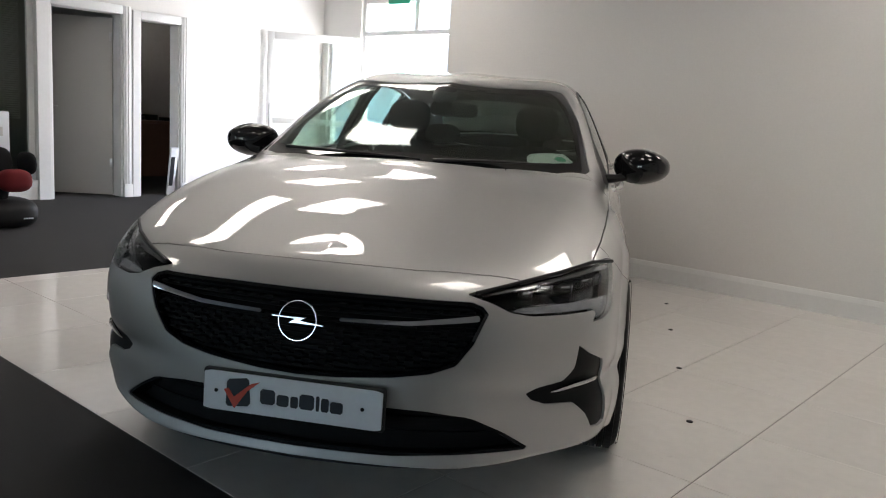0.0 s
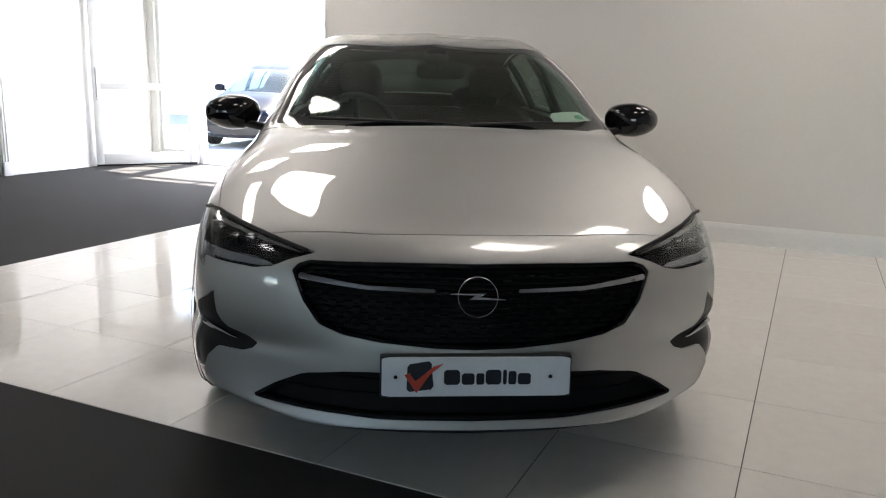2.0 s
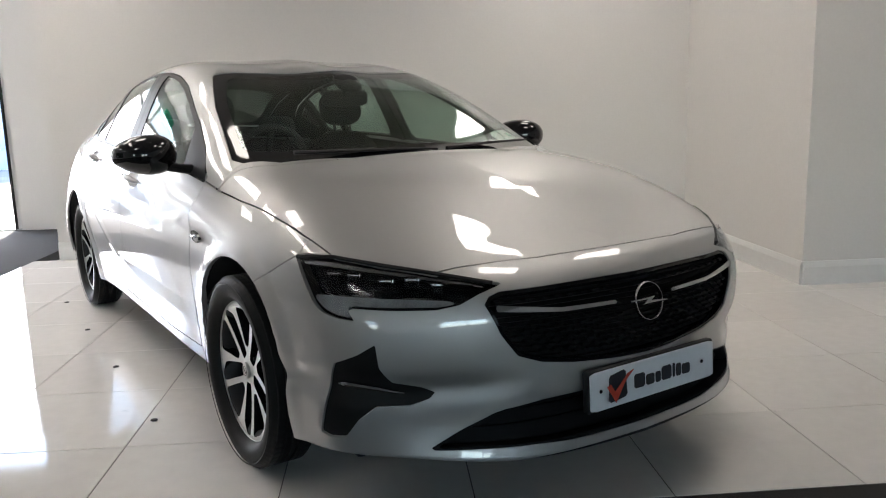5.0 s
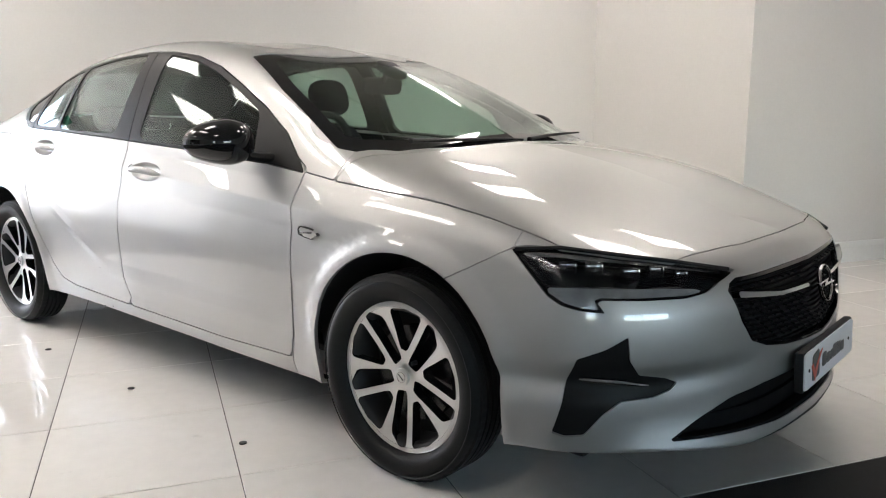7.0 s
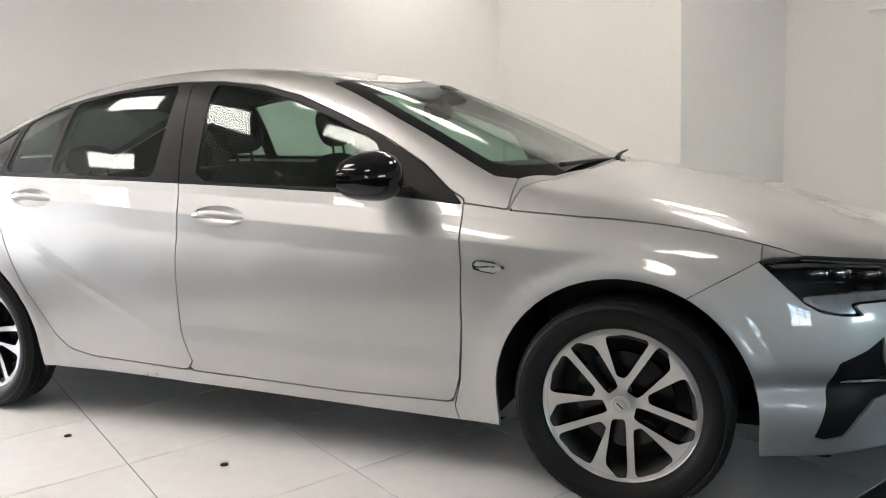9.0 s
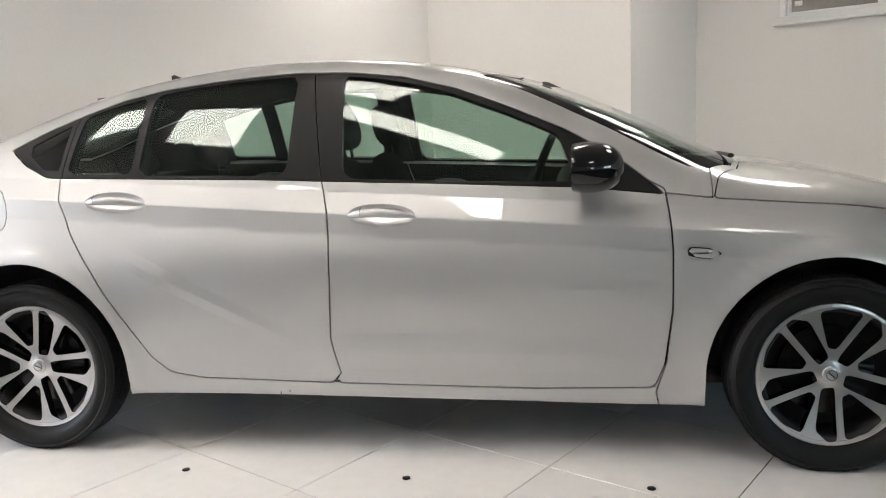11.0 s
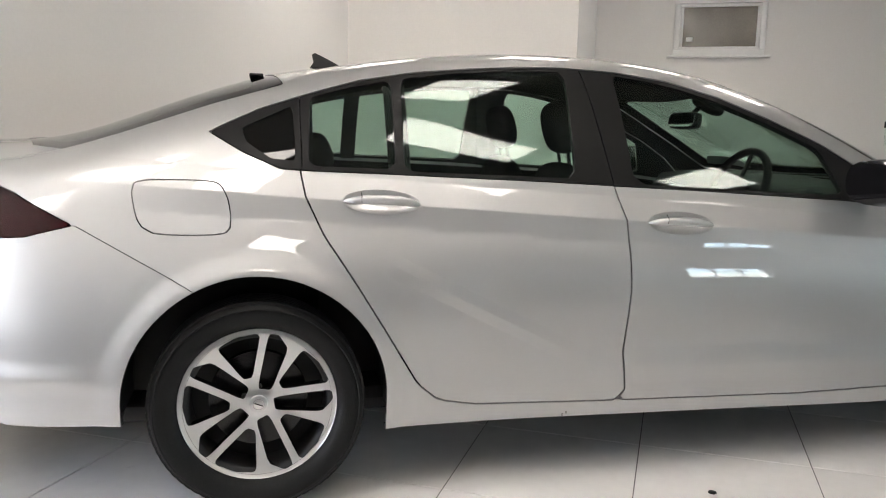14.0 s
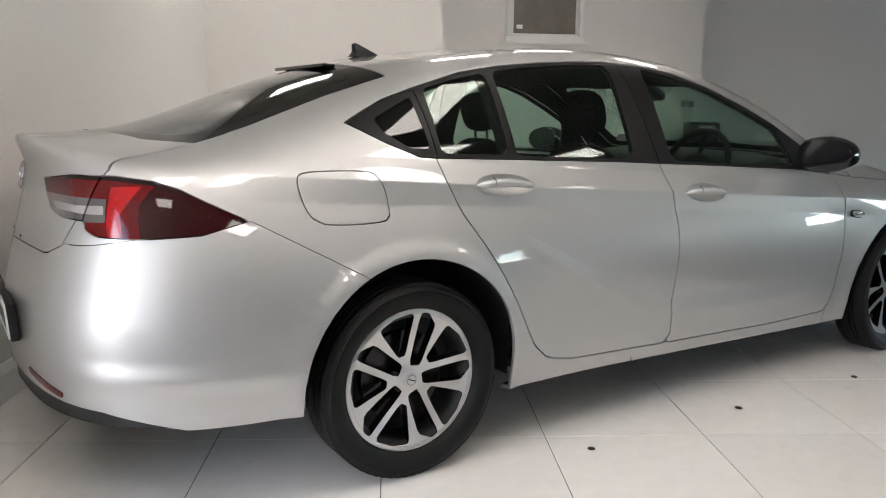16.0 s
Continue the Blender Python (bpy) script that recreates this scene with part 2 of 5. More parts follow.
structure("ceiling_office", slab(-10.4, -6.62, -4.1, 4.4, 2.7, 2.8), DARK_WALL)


def skirting(x0, y0, x1, y1, nx, ny):
    """A board at the foot of a wall with a bead on top; n points into the room."""
    bm = bmesh.new()
    prof = [(0, 0), (.018, 0), (.018, .115), (.012, .135), (.006, .15), (0, .152)]
    ends = [[bm.verts.new((x + nx * d, y + ny * d, z)) for d, z in prof] for x, y in ((x0, y0), (x1, y1))]
    for a, b, c, d in zip(ends[0], ends[0][1:], ends[1][1:], ends[1]):
        bm.faces.new((a, b, c, d))
    bm.faces.new(ends[0])
    bm.faces.new(ends[1][::-1])
    bmesh.ops.recalc_face_normals(bm, faces=bm.faces)
    return structure("baseboard", bm, WHITE_FRAME)


skirting(-2.28, 2.45, 3.04, 2.45, 0, -1)
skirting(3.04, .47, 3.04, 2.45, -1, 0)
skirting(3.04, .47, 4.40, .47, 0, -1)
skirting(4.40, -2.33, 4.40, .47, -1, 0)
skirting(-6.42, 2.20, -6.42, 3.15, 1, 0)

# high window in the side wall
window = structure("window_1", slab(4.36, 4.40, -1.05, -.25, 1.895, 1.945, .006), WHITE_FRAME)
for y0, y1, z0, z1 in ((-1.05, -.25, 2.36, 2.41), (-1.05, -1.0, 1.945, 2.36), (-.30, -.25, 1.945, 2.36)):
    part("window_frame", slab(4.36, 4.40, y0, y1, z0, z1, .006), WHITE_FRAME, window)
for y0, y1, z0, z1 in ((-1.0, -.30, 1.945, 1.975), (-1.0, -.30, 2.33, 2.36), (-1.0, -.97, 1.975, 2.33), (-.33, -.30, 1.975, 2.33)):
    part("sash", slab(4.385, 4.43, y0, y1, z0, z1, .005), WHITE_FRAME, window)
part("pane", slab(4.405, 4.410, -.97, -.33, 1.975, 2.33), grain(material("obscured_glass", (.20, .185, .16), .12), 6, .2), window)
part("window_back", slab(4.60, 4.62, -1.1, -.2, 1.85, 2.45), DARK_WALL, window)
part("latch", slab(4.375, 4.388, -.42, -.36, 2.02, 2.06, .004), WHITE_FRAME, window)
part("window_sill", slab(4.34, 4.40, -1.10, -.20, 1.875, 1.895, .004), WHITE_FRAME, window)

# office front: glazed screen with a blind, two doors
screen_wall = structure("window_2", slab(-6.42, -6.38, .33, .47, 0, 2.45, .006), WHITE_FRAME)
part("window_frame", slab(-6.62, -6.40, -3.2, .33, .14, .22), WHITE_FRAME, screen_wall)
part("window_frame", slab(-6.62, -6.40, -3.2, .33, 2.40, 2.45), WHITE_FRAME, screen_wall)
part("window_frame", slab(-6.56, -6.48, .27, .33, .22, 2.40), WHITE_FRAME, screen_wall)
part("pane", slab(-6.53, -6.525, -3.2, .27, .22, 2.40), glass("office_glass", (.62, .66, .63)), screen_wall)
blind = thing("venetian_blind", pose(-6.66, -1.3, 0), "grey venetian blind behind the office glass", "blind")
for k in range(62):
    part("slat", shifted(slab(-.012, .012, -1.55, 1.55, -.0008, .0008), pose(0, 0, 2.36 - k * .024, 0, 35)), DARK_WALL, blind, "", False)
part("head_rail", slab(-.02, .02, -1.56, 1.56, 2.37, 2.41, .004), WHITE_FRAME, blind)


def architrave(name, y0, y1, top_z):
    ob = structure(name, slab(-6.42, -6.385, y0 - .10, y0, 0, top_z + .10, .008), WHITE_FRAME)
    part("door_frame", slab(-6.42, -6.385, y1, y1 + .10, 0, top_z + .10, .008), WHITE_FRAME, ob)
    part("door_frame", slab(-6.42, -6.385, y0, y1, top_z, top_z + .10, .008), WHITE_FRAME, ob)
    for d in (.025, .06):
        part("moulding", slab(-6.385, -6.375, y1 + d, y1 + d + .015, 0, top_z + .10, .003), WHITE_FRAME, ob)
    part("plinth_block", slab(-6.42, -6.365, y1 + .0, y1 + .11, 0, .16, .006), WHITE_FRAME, ob)
    part("jamb", slab(-6.62, -6.42, y0, y0 + .02, 0, top_z), WHITE_FRAME, ob)
    part("jamb", slab(-6.62, -6.42, y1 - .02, y1, 0, top_z), WHITE_FRAME, ob)
    return ob


architrave("door_frame_1", .49, 1.32, 2.16)
architrave("door_frame_2", 1.54, 2.08, 2.13)
leaf = thing("door_1", pose(-6.60, 1.295, 0, 0, 0, -42), "grey office door standing ajar with steel hinges", "door", kind="structure")
part("leaf", slab(-.02, .02, -.79, 0, .01, 2.12, .003), GREY_DOOR, leaf)
for z in (.35, 1.85):
    part("hinge", slab(.015, .03, -.035, .012, z, z + .10, .003), STEEL, leaf, "steel hinge")
plate_ = part("door_handle", slab(.02, .026, -.745, -.715, .92, 1.10, .003), STEEL, leaf, "steel lever handle")
part("lever", tube([(.026, -.73, 1.05), (.06, -.73, 1.05), (.062, -.62, 1.05)], .009, 8), STEEL, plate_)

# entrance: glazed double door, one leaf open into the room
entrance = structure("window_3", slab(-5.62, -3.42, 4.44, 4.52, 2.255, 2.32, .006), WHITE_FRAME)
for x0, x1, z0, z1 in ((-5.62, -5.55, 0, 2.255), (-3.49, -3.42, 0, 2.255), (-5.62, -5.56, 2.32, 2.75), (-3.48, -3.42, 2.32, 2.75), (-4.63, -4.56, 2.32, 2.69), (-5.56, -3.48, 2.69, 2.75)):
    part("window_frame", slab(x0, x1, 4.44, 4.52, z0, z1, .006), WHITE_FRAME, entrance)
for x0, x1 in ((-5.56, -4.63), (-4.56, -3.48)):
    part("pane", slab(x0, x1, 4.475, 4.481, 2.32, 2.69), CLEAR, entrance).visible_shadow = False
part("door_stop", slab(-3.49, -3.475, 4.40, 4.44, 0, 2.255), TRIM, entrance, "dark rubber seal")
part("threshold", slab(-5.62, -3.42, 4.40, 4.62, -.01, .012, .004), STEEL, entrance, "steel threshold")
glass_door = thing("door_2", pose(-5.60, 4.36, 0, 0, 0, 233), "white framed glass entrance door standing open", "door", kind="structure")
for x0, x1, z0, z1 in ((0, .09, .03, 2.22), (1.16, 1.25, .03, 2.22), (.09, 1.16, .03, .17), (.09, 1.16, 2.12, 2.22), (.09, 1.16, .98, 1.06)):
    part("stile", slab(x0, x1, -.022, .022, z0, z1, .006), WHITE_FRAME, glass_door)
for z0, z1 in ((.17, .98), (1.06, 2.12)):
    part("pane", slab(.09, 1.16, -.004, .004, z0, z1), CLEAR, glass_door).visible_shadow = False
part("door_seal", slab(0, 1.25, -.012, .012, .008, .03), TRIM, glass_door, "dark bottom seal")
part("door_handle", tube([(1.205, .03, .86), (1.205, .07, .88), (1.205, .07, 1.22), (1.205, .03, 1.24)], .014, 8), STEEL, glass_door, "steel pull handle")
exit_sign = thing("exit_sign", pose(-4.78, 4.30, 2.64), "green emergency exit sign above the entrance", "sign")
part("sign_face", slab(-.19, .19, -.012, .012, 0, .16, .004), material("exit_green", (.02, .35, .20), .4), exit_sign)
part("running_mark", plate_of([(-.03, .03), (.02, .03), (.05, .12), (.0, .13)], .002), PLATE, exit_sign)
exit_sign.children[-1].location = (0, -.015, 0)
for sx in (-.15, .15):
    part("hanger", tube([(sx, 0, .16), (sx, 0, H - 2.64)], .004, 6), STEEL, exit_sign)

# fixed light beside the entrance
side_light = structure("window_7", slab(-6.30, -5.74, 4.44, 4.52, .10, .18, .006), WHITE_FRAME)
for x0, x1, z0, z1 in ((-6.30, -5.74, 2.18, 2.25), (-6.30, -6.24, .18, 2.18), (-5.80, -5.74, .18, 2.18), (-6.24, -5.80, .98, 1.04)):
    part("window_frame", slab(x0, x1, 4.44, 4.52, z0, z1, .006), WHITE_FRAME, side_light)
for z0, z1 in ((.18, .98), (1.04, 2.18)):
    part("pane", slab(-6.24, -5.80, 4.475, 4.481, z0, z1), CLEAR, side_light).visible_shadow = False


# shop windows behind the camera's way: two in the front wall, one in the side wall
def shop_window(k, x, y, turn):
    """A framed window of three lights with a transom; x, y is its lower corner, turn its heading."""
    m = pose(x, y, 0, 0, 0, turn)
    shop = structure("window_%d" % k, shifted(slab(0, 2.76, -.04, .04, .80, .87), m), WHITE_FRAME)
    part("window_frame", shifted(slab(0, 2.76, -.04, .04, 2.35, 2.42), m), WHITE_FRAME, shop)
    for j in range(4):
        part("mullion", shifted(slab(j * .893, j * .893 + .08, -.04, .04, .87, 2.35), m), WHITE_FRAME, shop)
    for j in range(3):
        part("transom", shifted(slab(j * .893 + .08, j * .893 + .893, -.03, .03, 1.75, 1.81), m), WHITE_FRAME, shop)


for k, (x, y, turn) in enumerate(((-.75, -15.10, 0), (2.14, -15.10, 0), (-6.52, -12.98, 90))):
    shop_window(k + 4, x, y, turn)

# ceiling panels
def ceiling_light(x, y, z, wx, wy):
    """A recessed panel: a glowing sheet in a thin white frame; half sizes."""
    ob = thing("ceiling_light", pose(x, y, z), "recessed white LED ceiling panel, switched on", "ceiling light", "ceiling panels")
    part("diffuser", slab(-wx, wx, -wy, wy, -.010, -.004), LAMP, ob, "glowing diffuser")
    for x0, x1, y0, y1 in ((-wx - .02, wx + .02, -wy - .02, -wy), (-wx - .02, wx + .02, wy, wy + .02), (-wx - .02, -wx, -wy, wy), (wx, wx + .02, -wy, wy)):
        part("frame", slab(x0, x1, y0, y1, -.014, 0, .002), WHITE_FRAME, ob, "white frame")
    return ob


panel_lamp = ceiling_light(-1.66, -3.2, H, .285, .285)
for x, y in ((-1.2, -.16), (-2.38, .66), (-2.15, 1.65), (-3.75, 1.75), (-4.2, -.65), (1.5, -1.5), (1.5, .4), (1.9, 1.9), (2.65, -.5)):
    copy_thing(panel_lamp, pose(x, y, H))
ceiling_light(-1.95, -.82, H, .15, .6)
# an assumed panel, out of view, added to light the office wall
ceiling_light(-9.6, 3.6, 2.7, .12, .12)

# things of the room
machine = thing("coffee_machine", pose(4.12, -2.24, .86), "black coffee machine with a clear bean hopper on a white cabinet", "coffee machine")
part("body", slab(-.16, .16, -.15, .13, 0, .25, .03, 3), GLOSS, machine)
part("spout_panel", slab(-.172, -.155, -.09, .07, .17, .215, .006), STEEL, machine, "steel spout panel")
part("drip_tray", slab(-.22, -.155, -.10, .08, .0, .03, .006), STEEL, machine)
hopper = part("hopper", turned([(.05, .25), (.055, .40), (.056, .40), (.051, .25)], 24, "Z"), CLEAR, machine, "clear bean hopper")
hopper.location = (0, .15, 0)
part("hopper_lid", turned([(0, .455), (.055, .455), (.06, .45), (.06, .40), (0, .40)], 24, "Z"), PLASTIC, hopper, "black lid")
cabinet = thing("cabinet", pose(4.15, -2.05, 0), "white low cabinet under the coffee machine", "cabinet")
part("carcass", slab(-.24, .24, -.27, .45, .08, .83, .004), WHITE_FRAME, cabinet)
part("worktop", slab(-.26, .25, -.28, .46, .83, .86, .006), WHITE_FRAME, cabinet)
part("plinth", slab(-.20, .24, -.25, .43, 0, .08), TRIM, cabinet)
for y0, y1 in ((-.265, .085), (.092, .445)):
    part("door", slab(-.258, -.241, y0, y1, .09, .82, .003), WHITE_FRAME, cabinet)

desk = thing("desk", pose(-8.2, 2.75, 0), "dark brown wooden office desk", "desk")
part("desktop", slab(-.35, .35, -.75, .75, .86, .90, .006), BROWN, desk)
for y0, y1 in ((-.73, -.69), (.69, .73)):
    part("side_panel", slab(-.33, .33, y0, y1, 0, .86), BROWN, desk)
part("front_panel", slab(.30, .33, -.69, .69, .10, .86), BROWN, desk)
for dy, dx, h in ((-.35, .1, .05), (-.1, .0, .08), (.12, .1, .05)):
    o = thing("desk_tray", pose(-8.2 + dx, 2.75 + dy, .90), "dark plastic desk tray", "desk tray")
    part("tray", slab(-.1, .1, -.08, .08, 0, h, .01), PLASTIC, o)
bottle = thing("bottle", pose(-8.05, 2.98, .90), "small dark bottle on the desk", "bottle")
part("bottle_body", turned([(0, 0), (.03, 0), (.032, .10), (.012, .14), (.012, .18), (0, .18)], 20, "Z"), PLASTIC, bottle)
for k in range(3):
    b = thing("leaning_board", pose(-6.48 - .03 * k, 1.985, .0, 0, 10, 0), "white printed board leaning against the door frame", "board", "leaning boards")
    part("board", slab(-.006, .006, -.045 + .012 * k, .055, .0, .62, .002), PLATE, b)
    part("print_bar", slab(.0065, .0075, -.035 + .012 * k, .02, .12, .50), INK, b, "grey print bar")

seat_box = thing("child_seat", pose(-4.62, -.68, 0), "black and red child car seat on the carpet", "child seat")
part("base", shifted(blob((.24, .24, .13), 3), pose(0, 0, .13)), PLASTIC, seat_box)
part("backrest", shifted(blob((.20, .10, .30), 3), pose(-.08, -.06, .40, -10)), FABRIC, seat_box)
part("cushion", shifted(blob((.10, .14, .10), 2.6), pose(.16, .02, .42)), material("red_fabric", (.13, .006, .009), .9), seat_box, "red fabric cushion")
part("side_wing", shifted(blob((.16, .05, .10), 2.6), pose(.02, .18, .56)), FABRIC, seat_box)
part("trim_label", slab(.236, .243, .06, .14, .09, .10, .001), PLATE, seat_box, "pale label bar")
board = thing("info_board", pose(-4.95, -.72, 0), "white information board on a thin stand", "sign board")
part("board", slab(-.012, .012, -.25, .21, .62, 1.0, .008), PLATE, board)
part("print_bar", slab(.0122, .0135, .06, .15, .78, .86), DARK_WALL, board, "grey print bar")
part("stand", tube([(0, 0, 0), (0, 0, .64)], .012, 8), STEEL, board)
part("foot", turned([(0, 0), (.14, 0), (.14, .012), (0, .018)], 32, "Z"), STEEL, board)

# studs in the floor on both sides of the car
stud = thing("floor_stud", pose(-.51, -1.247, 0), "small dark round stud set in the tile", "stud", "floor studs")
part("stud_cap", turned([(0, .0045), (.010, .0045), (.0135, .003), (.014, 0)], 20, "Z"), TRIM, stud)
for x, y in ((-.88, -.539), (-1.258, .165), (-1.637, .871), (1.604, -.341), (1.245, .341), (.864, 1.053), (.517, 1.726)):
    copy_thing(stud, pose(x, y, 0))


# ---- the car's skin: ribs from the sill up to the spine, half of it, x to the side ----
RIBS = []


def rib(across, along_, up):
    """A section of half the body from the sill to the spine: half widths, stations (one, if it is flat) and heights."""
    RIBS.append([(x, y, z) for x, y, z in zip(across, along_ if isinstance(along_, tuple) else (along_,) * len(up), up)])


# spine of the nose, then the front corner, section by section
rib((0, 0, 0, 0, 0, 0, 0, 0, 0, 0, 0), (-2.374, -2.362, -2.378, -2.375, -2.345, -2.3, -2.255, -2.22, -2.19, -2.16, -2.13), (.205, .3, .42, .54, .64, .7, .735, .752, .762, .77, .777))
rib((.285, .28, .28, .28, .28, .27, .26, .22, .16, .08, 0), (-2.350, -2.342, -2.352, -2.345, -2.325, -2.285, -2.235, -2.18, -2.12, -2.07, -2.04), (.207, .3, .42, .54, .64, .7, .737, .758, .776, .79, .797))
rib((.505, .5, .5, .505, .5, .485, .465, .39, .28, .14, 0), (-2.285, -2.27, -2.28, -2.285, -2.275, -2.24, -2.18, -2.07, -1.99, -1.94, -1.92), (.215, .31, .42, .54, .64, .7, .745, .789, .818, .836, .843))
rib((.68, .67, .675, .685, .68, .66, .63, .53, .38, .19, 0), (-2.155, -2.15, -2.165, -2.175, -2.165, -2.13, -2.06, -1.93, -1.85, -1.8, -1.785), (.225, .32, .42, .53, .63, .705, .76, .824, .86, .88, .885))
rib((.815, .825, .815, .81, .8, .78, .74, .63, .46, .23, 0), (-1.99, -2.02, -2.035, -2.045, -2.04, -1.995, -1.92, -1.78, -1.7, -1.655, -1.64), (.222, .315, .42, .53, .63, .715, .78, .862, .902, .92, .925))
rib((.87, .885, .885, .88, .865, .84, .79, .69, .51, .26, 0), (-1.79, -1.8, -1.805, -1.81, -1.81, -1.8, -1.74, -1.62, -1.55, -1.505, -1.49), (.216, .31, .42, .53, .64, .745, .822, .893, .932, .95, .955))
# front axle and cowl
rib((.895, .912, .915, .914, .905, .87, .8, .71, .54, .29, 0), (-1.41, -1.41, -1.41, -1.41, -1.41, -1.41, -1.4, -1.38, -1.35, -1.345, -1.34), (.225, .33, .44, .55, .66, .79, .882, .935, .964, .978, .983))
rib((.85, .872, .885, .895, .892, .86, .8, .75, .64, .34, 0), (-1, -1, -1, -1, -1, -1, -1.03, -1.08, -1.15, -1.22, -1.25), (.205, .32, .44, .56, .68, .83, .912, .958, .978, .989, .992))
# windscreen, pillars and roof
rib((.85, .868, .885, .898, .893, .85, .812, .745, .665, .37, 0), (-.62, -.62, -.62, -.62, -.62, -.62, -.62, -.62, -.64, -.79, -.85), (.208, .31, .44, .57, .72, .85, .945, 1.07, 1.18, 1.182, 1.188))
rib((.85, .868, .885, .898, .893, .847, .807, .715, .585, .33, 0), (-.22, -.22, -.22, -.22, -.22, -.22, -.22, -.22, -.24, -.4, -.48), (.215, .31, .44, .57, .73, .868, .975, 1.17, 1.335, 1.338, 1.34))
rib((.85, .868, .885, .898, .892, .842, .803, .71, .565, .33, 0), (.25, .25, .25, .25, .25, .25, .25, .25, .25, .22, .2), (.222, .31, .44, .57, .74, .882, .993, 1.2, 1.402, 1.434, 1.447))
rib((.85, .868, .885, .898, .89, .836, .8, .705, .565, .32, 0), .7, (.227, .31, .44, .57, .75, .9, 1.01, 1.2, 1.388, 1.431, 1.447))
# rear quarter
rib((.865, .878, .893, .905, .892, .826, .785, .7, .565, .31, 0), (1.1, 1.1, 1.1, 1.1, 1.1, 1.1, 1.1, 1.1, 1.1, 1.12, 1.14), (.23, .31, .44, .57, .74, .915, 1.025, 1.18, 1.335, 1.38, 1.398))
rib((.885, .9, .913, .918, .89, .812, .765, .68, .56, .31, 0), (1.41, 1.41, 1.41, 1.41, 1.41, 1.41, 1.41, 1.41, 1.41, 1.4, 1.4), (.25, .33, .45, .58, .745, .935, 1.04, 1.15, 1.25, 1.327, 1.347))
rib((.875, .888, .896, .895, .865, .79, .735, .66, .55, .3, 0), (1.8, 1.8, 1.8, 1.8, 1.8, 1.8, 1.8, 1.8, 1.78, 1.76, 1.75), (.283, .36, .46, .58, .74, .925, 1.02, 1.085, 1.145, 1.21, 1.228))
rib((.825, .838, .847, .845, .82, .765, .71, .64, .53, .29, 0), (2.1, 2.1, 2.1, 2.1, 2.1, 2.1, 2.1, 2.1, 2.1, 2.11, 2.12), (.29, .37, .47, .59, .74, .9, .985, 1.03, 1.06, 1.1, 1.11))
# tail corner and the spine of the tail
rib((.68, .7, .7, .7, .68, .645, .61, .56, .47, .26, 0), (2.31, 2.32, 2.335, 2.335, 2.31, 2.28, 2.26, 2.26, 2.28, 2.32, 2.32), (.29, .38, .48, .6, .74, .9, .985, 1.03, 1.055, 1.085, 1.093))
rib((.38, .38, .38, .38, .38, .37, .36, .33, .28, .16, 0), (2.435, 2.445, 2.452, 2.445, 2.41, 2.375, 2.365, 2.385, 2.39, 2.38, 2.375), (.28, .38, .49, .61, .75, .9, 1, 1.055, 1.075, 1.088, 1.092))
rib((0, 0, 0, 0, 0, 0, 0, 0, 0, 0, 0), (2.475, 2.487, 2.493, 2.485, 2.45, 2.415, 2.4, 2.418, 2.415, 2.405, 2.4), (.27, .38, .49, .62, .76, .9, 1, 1.06, 1.082, 1.09, 1.092))
COWL = 7


def natural(points, f):
    """A natural cubic spline through points (n, d), by chord length, at the places f counted in points."""
    p = np.asarray(points, float)
    s = np.concatenate(([0], np.cumsum(np.maximum(np.linalg.norm(np.diff(p, axis=0), axis=1), 1e-4) ** .8)))
    n, h = len(p), np.diff(s)
    a, r = np.eye(n), np.zeros_like(p)
    for i in range(1, n - 1):
        a[i, i - 1:i + 2] = h[i - 1], 2 * (h[i - 1] + h[i]), h[i]
        r[i] = 6 * ((p[i + 1] - p[i]) / h[i] - (p[i] - p[i - 1]) / h[i - 1])
    m = np.linalg.solve(a, r)
    i = np.clip(np.floor(f).astype(int), 0, n - 2)
    w, g = (f - i)[:, None], h[i][:, None]
    x0, x1 = w * g, (1 - w) * g
    return m[i] * x1 ** 3 / (6 * g) + m[i + 1] * x0 ** 3 / (6 * g) + (p[i] / g - m[i] * g / 6) * x1 + (p[i + 1] / g - m[i + 1] * g / 6) * x0


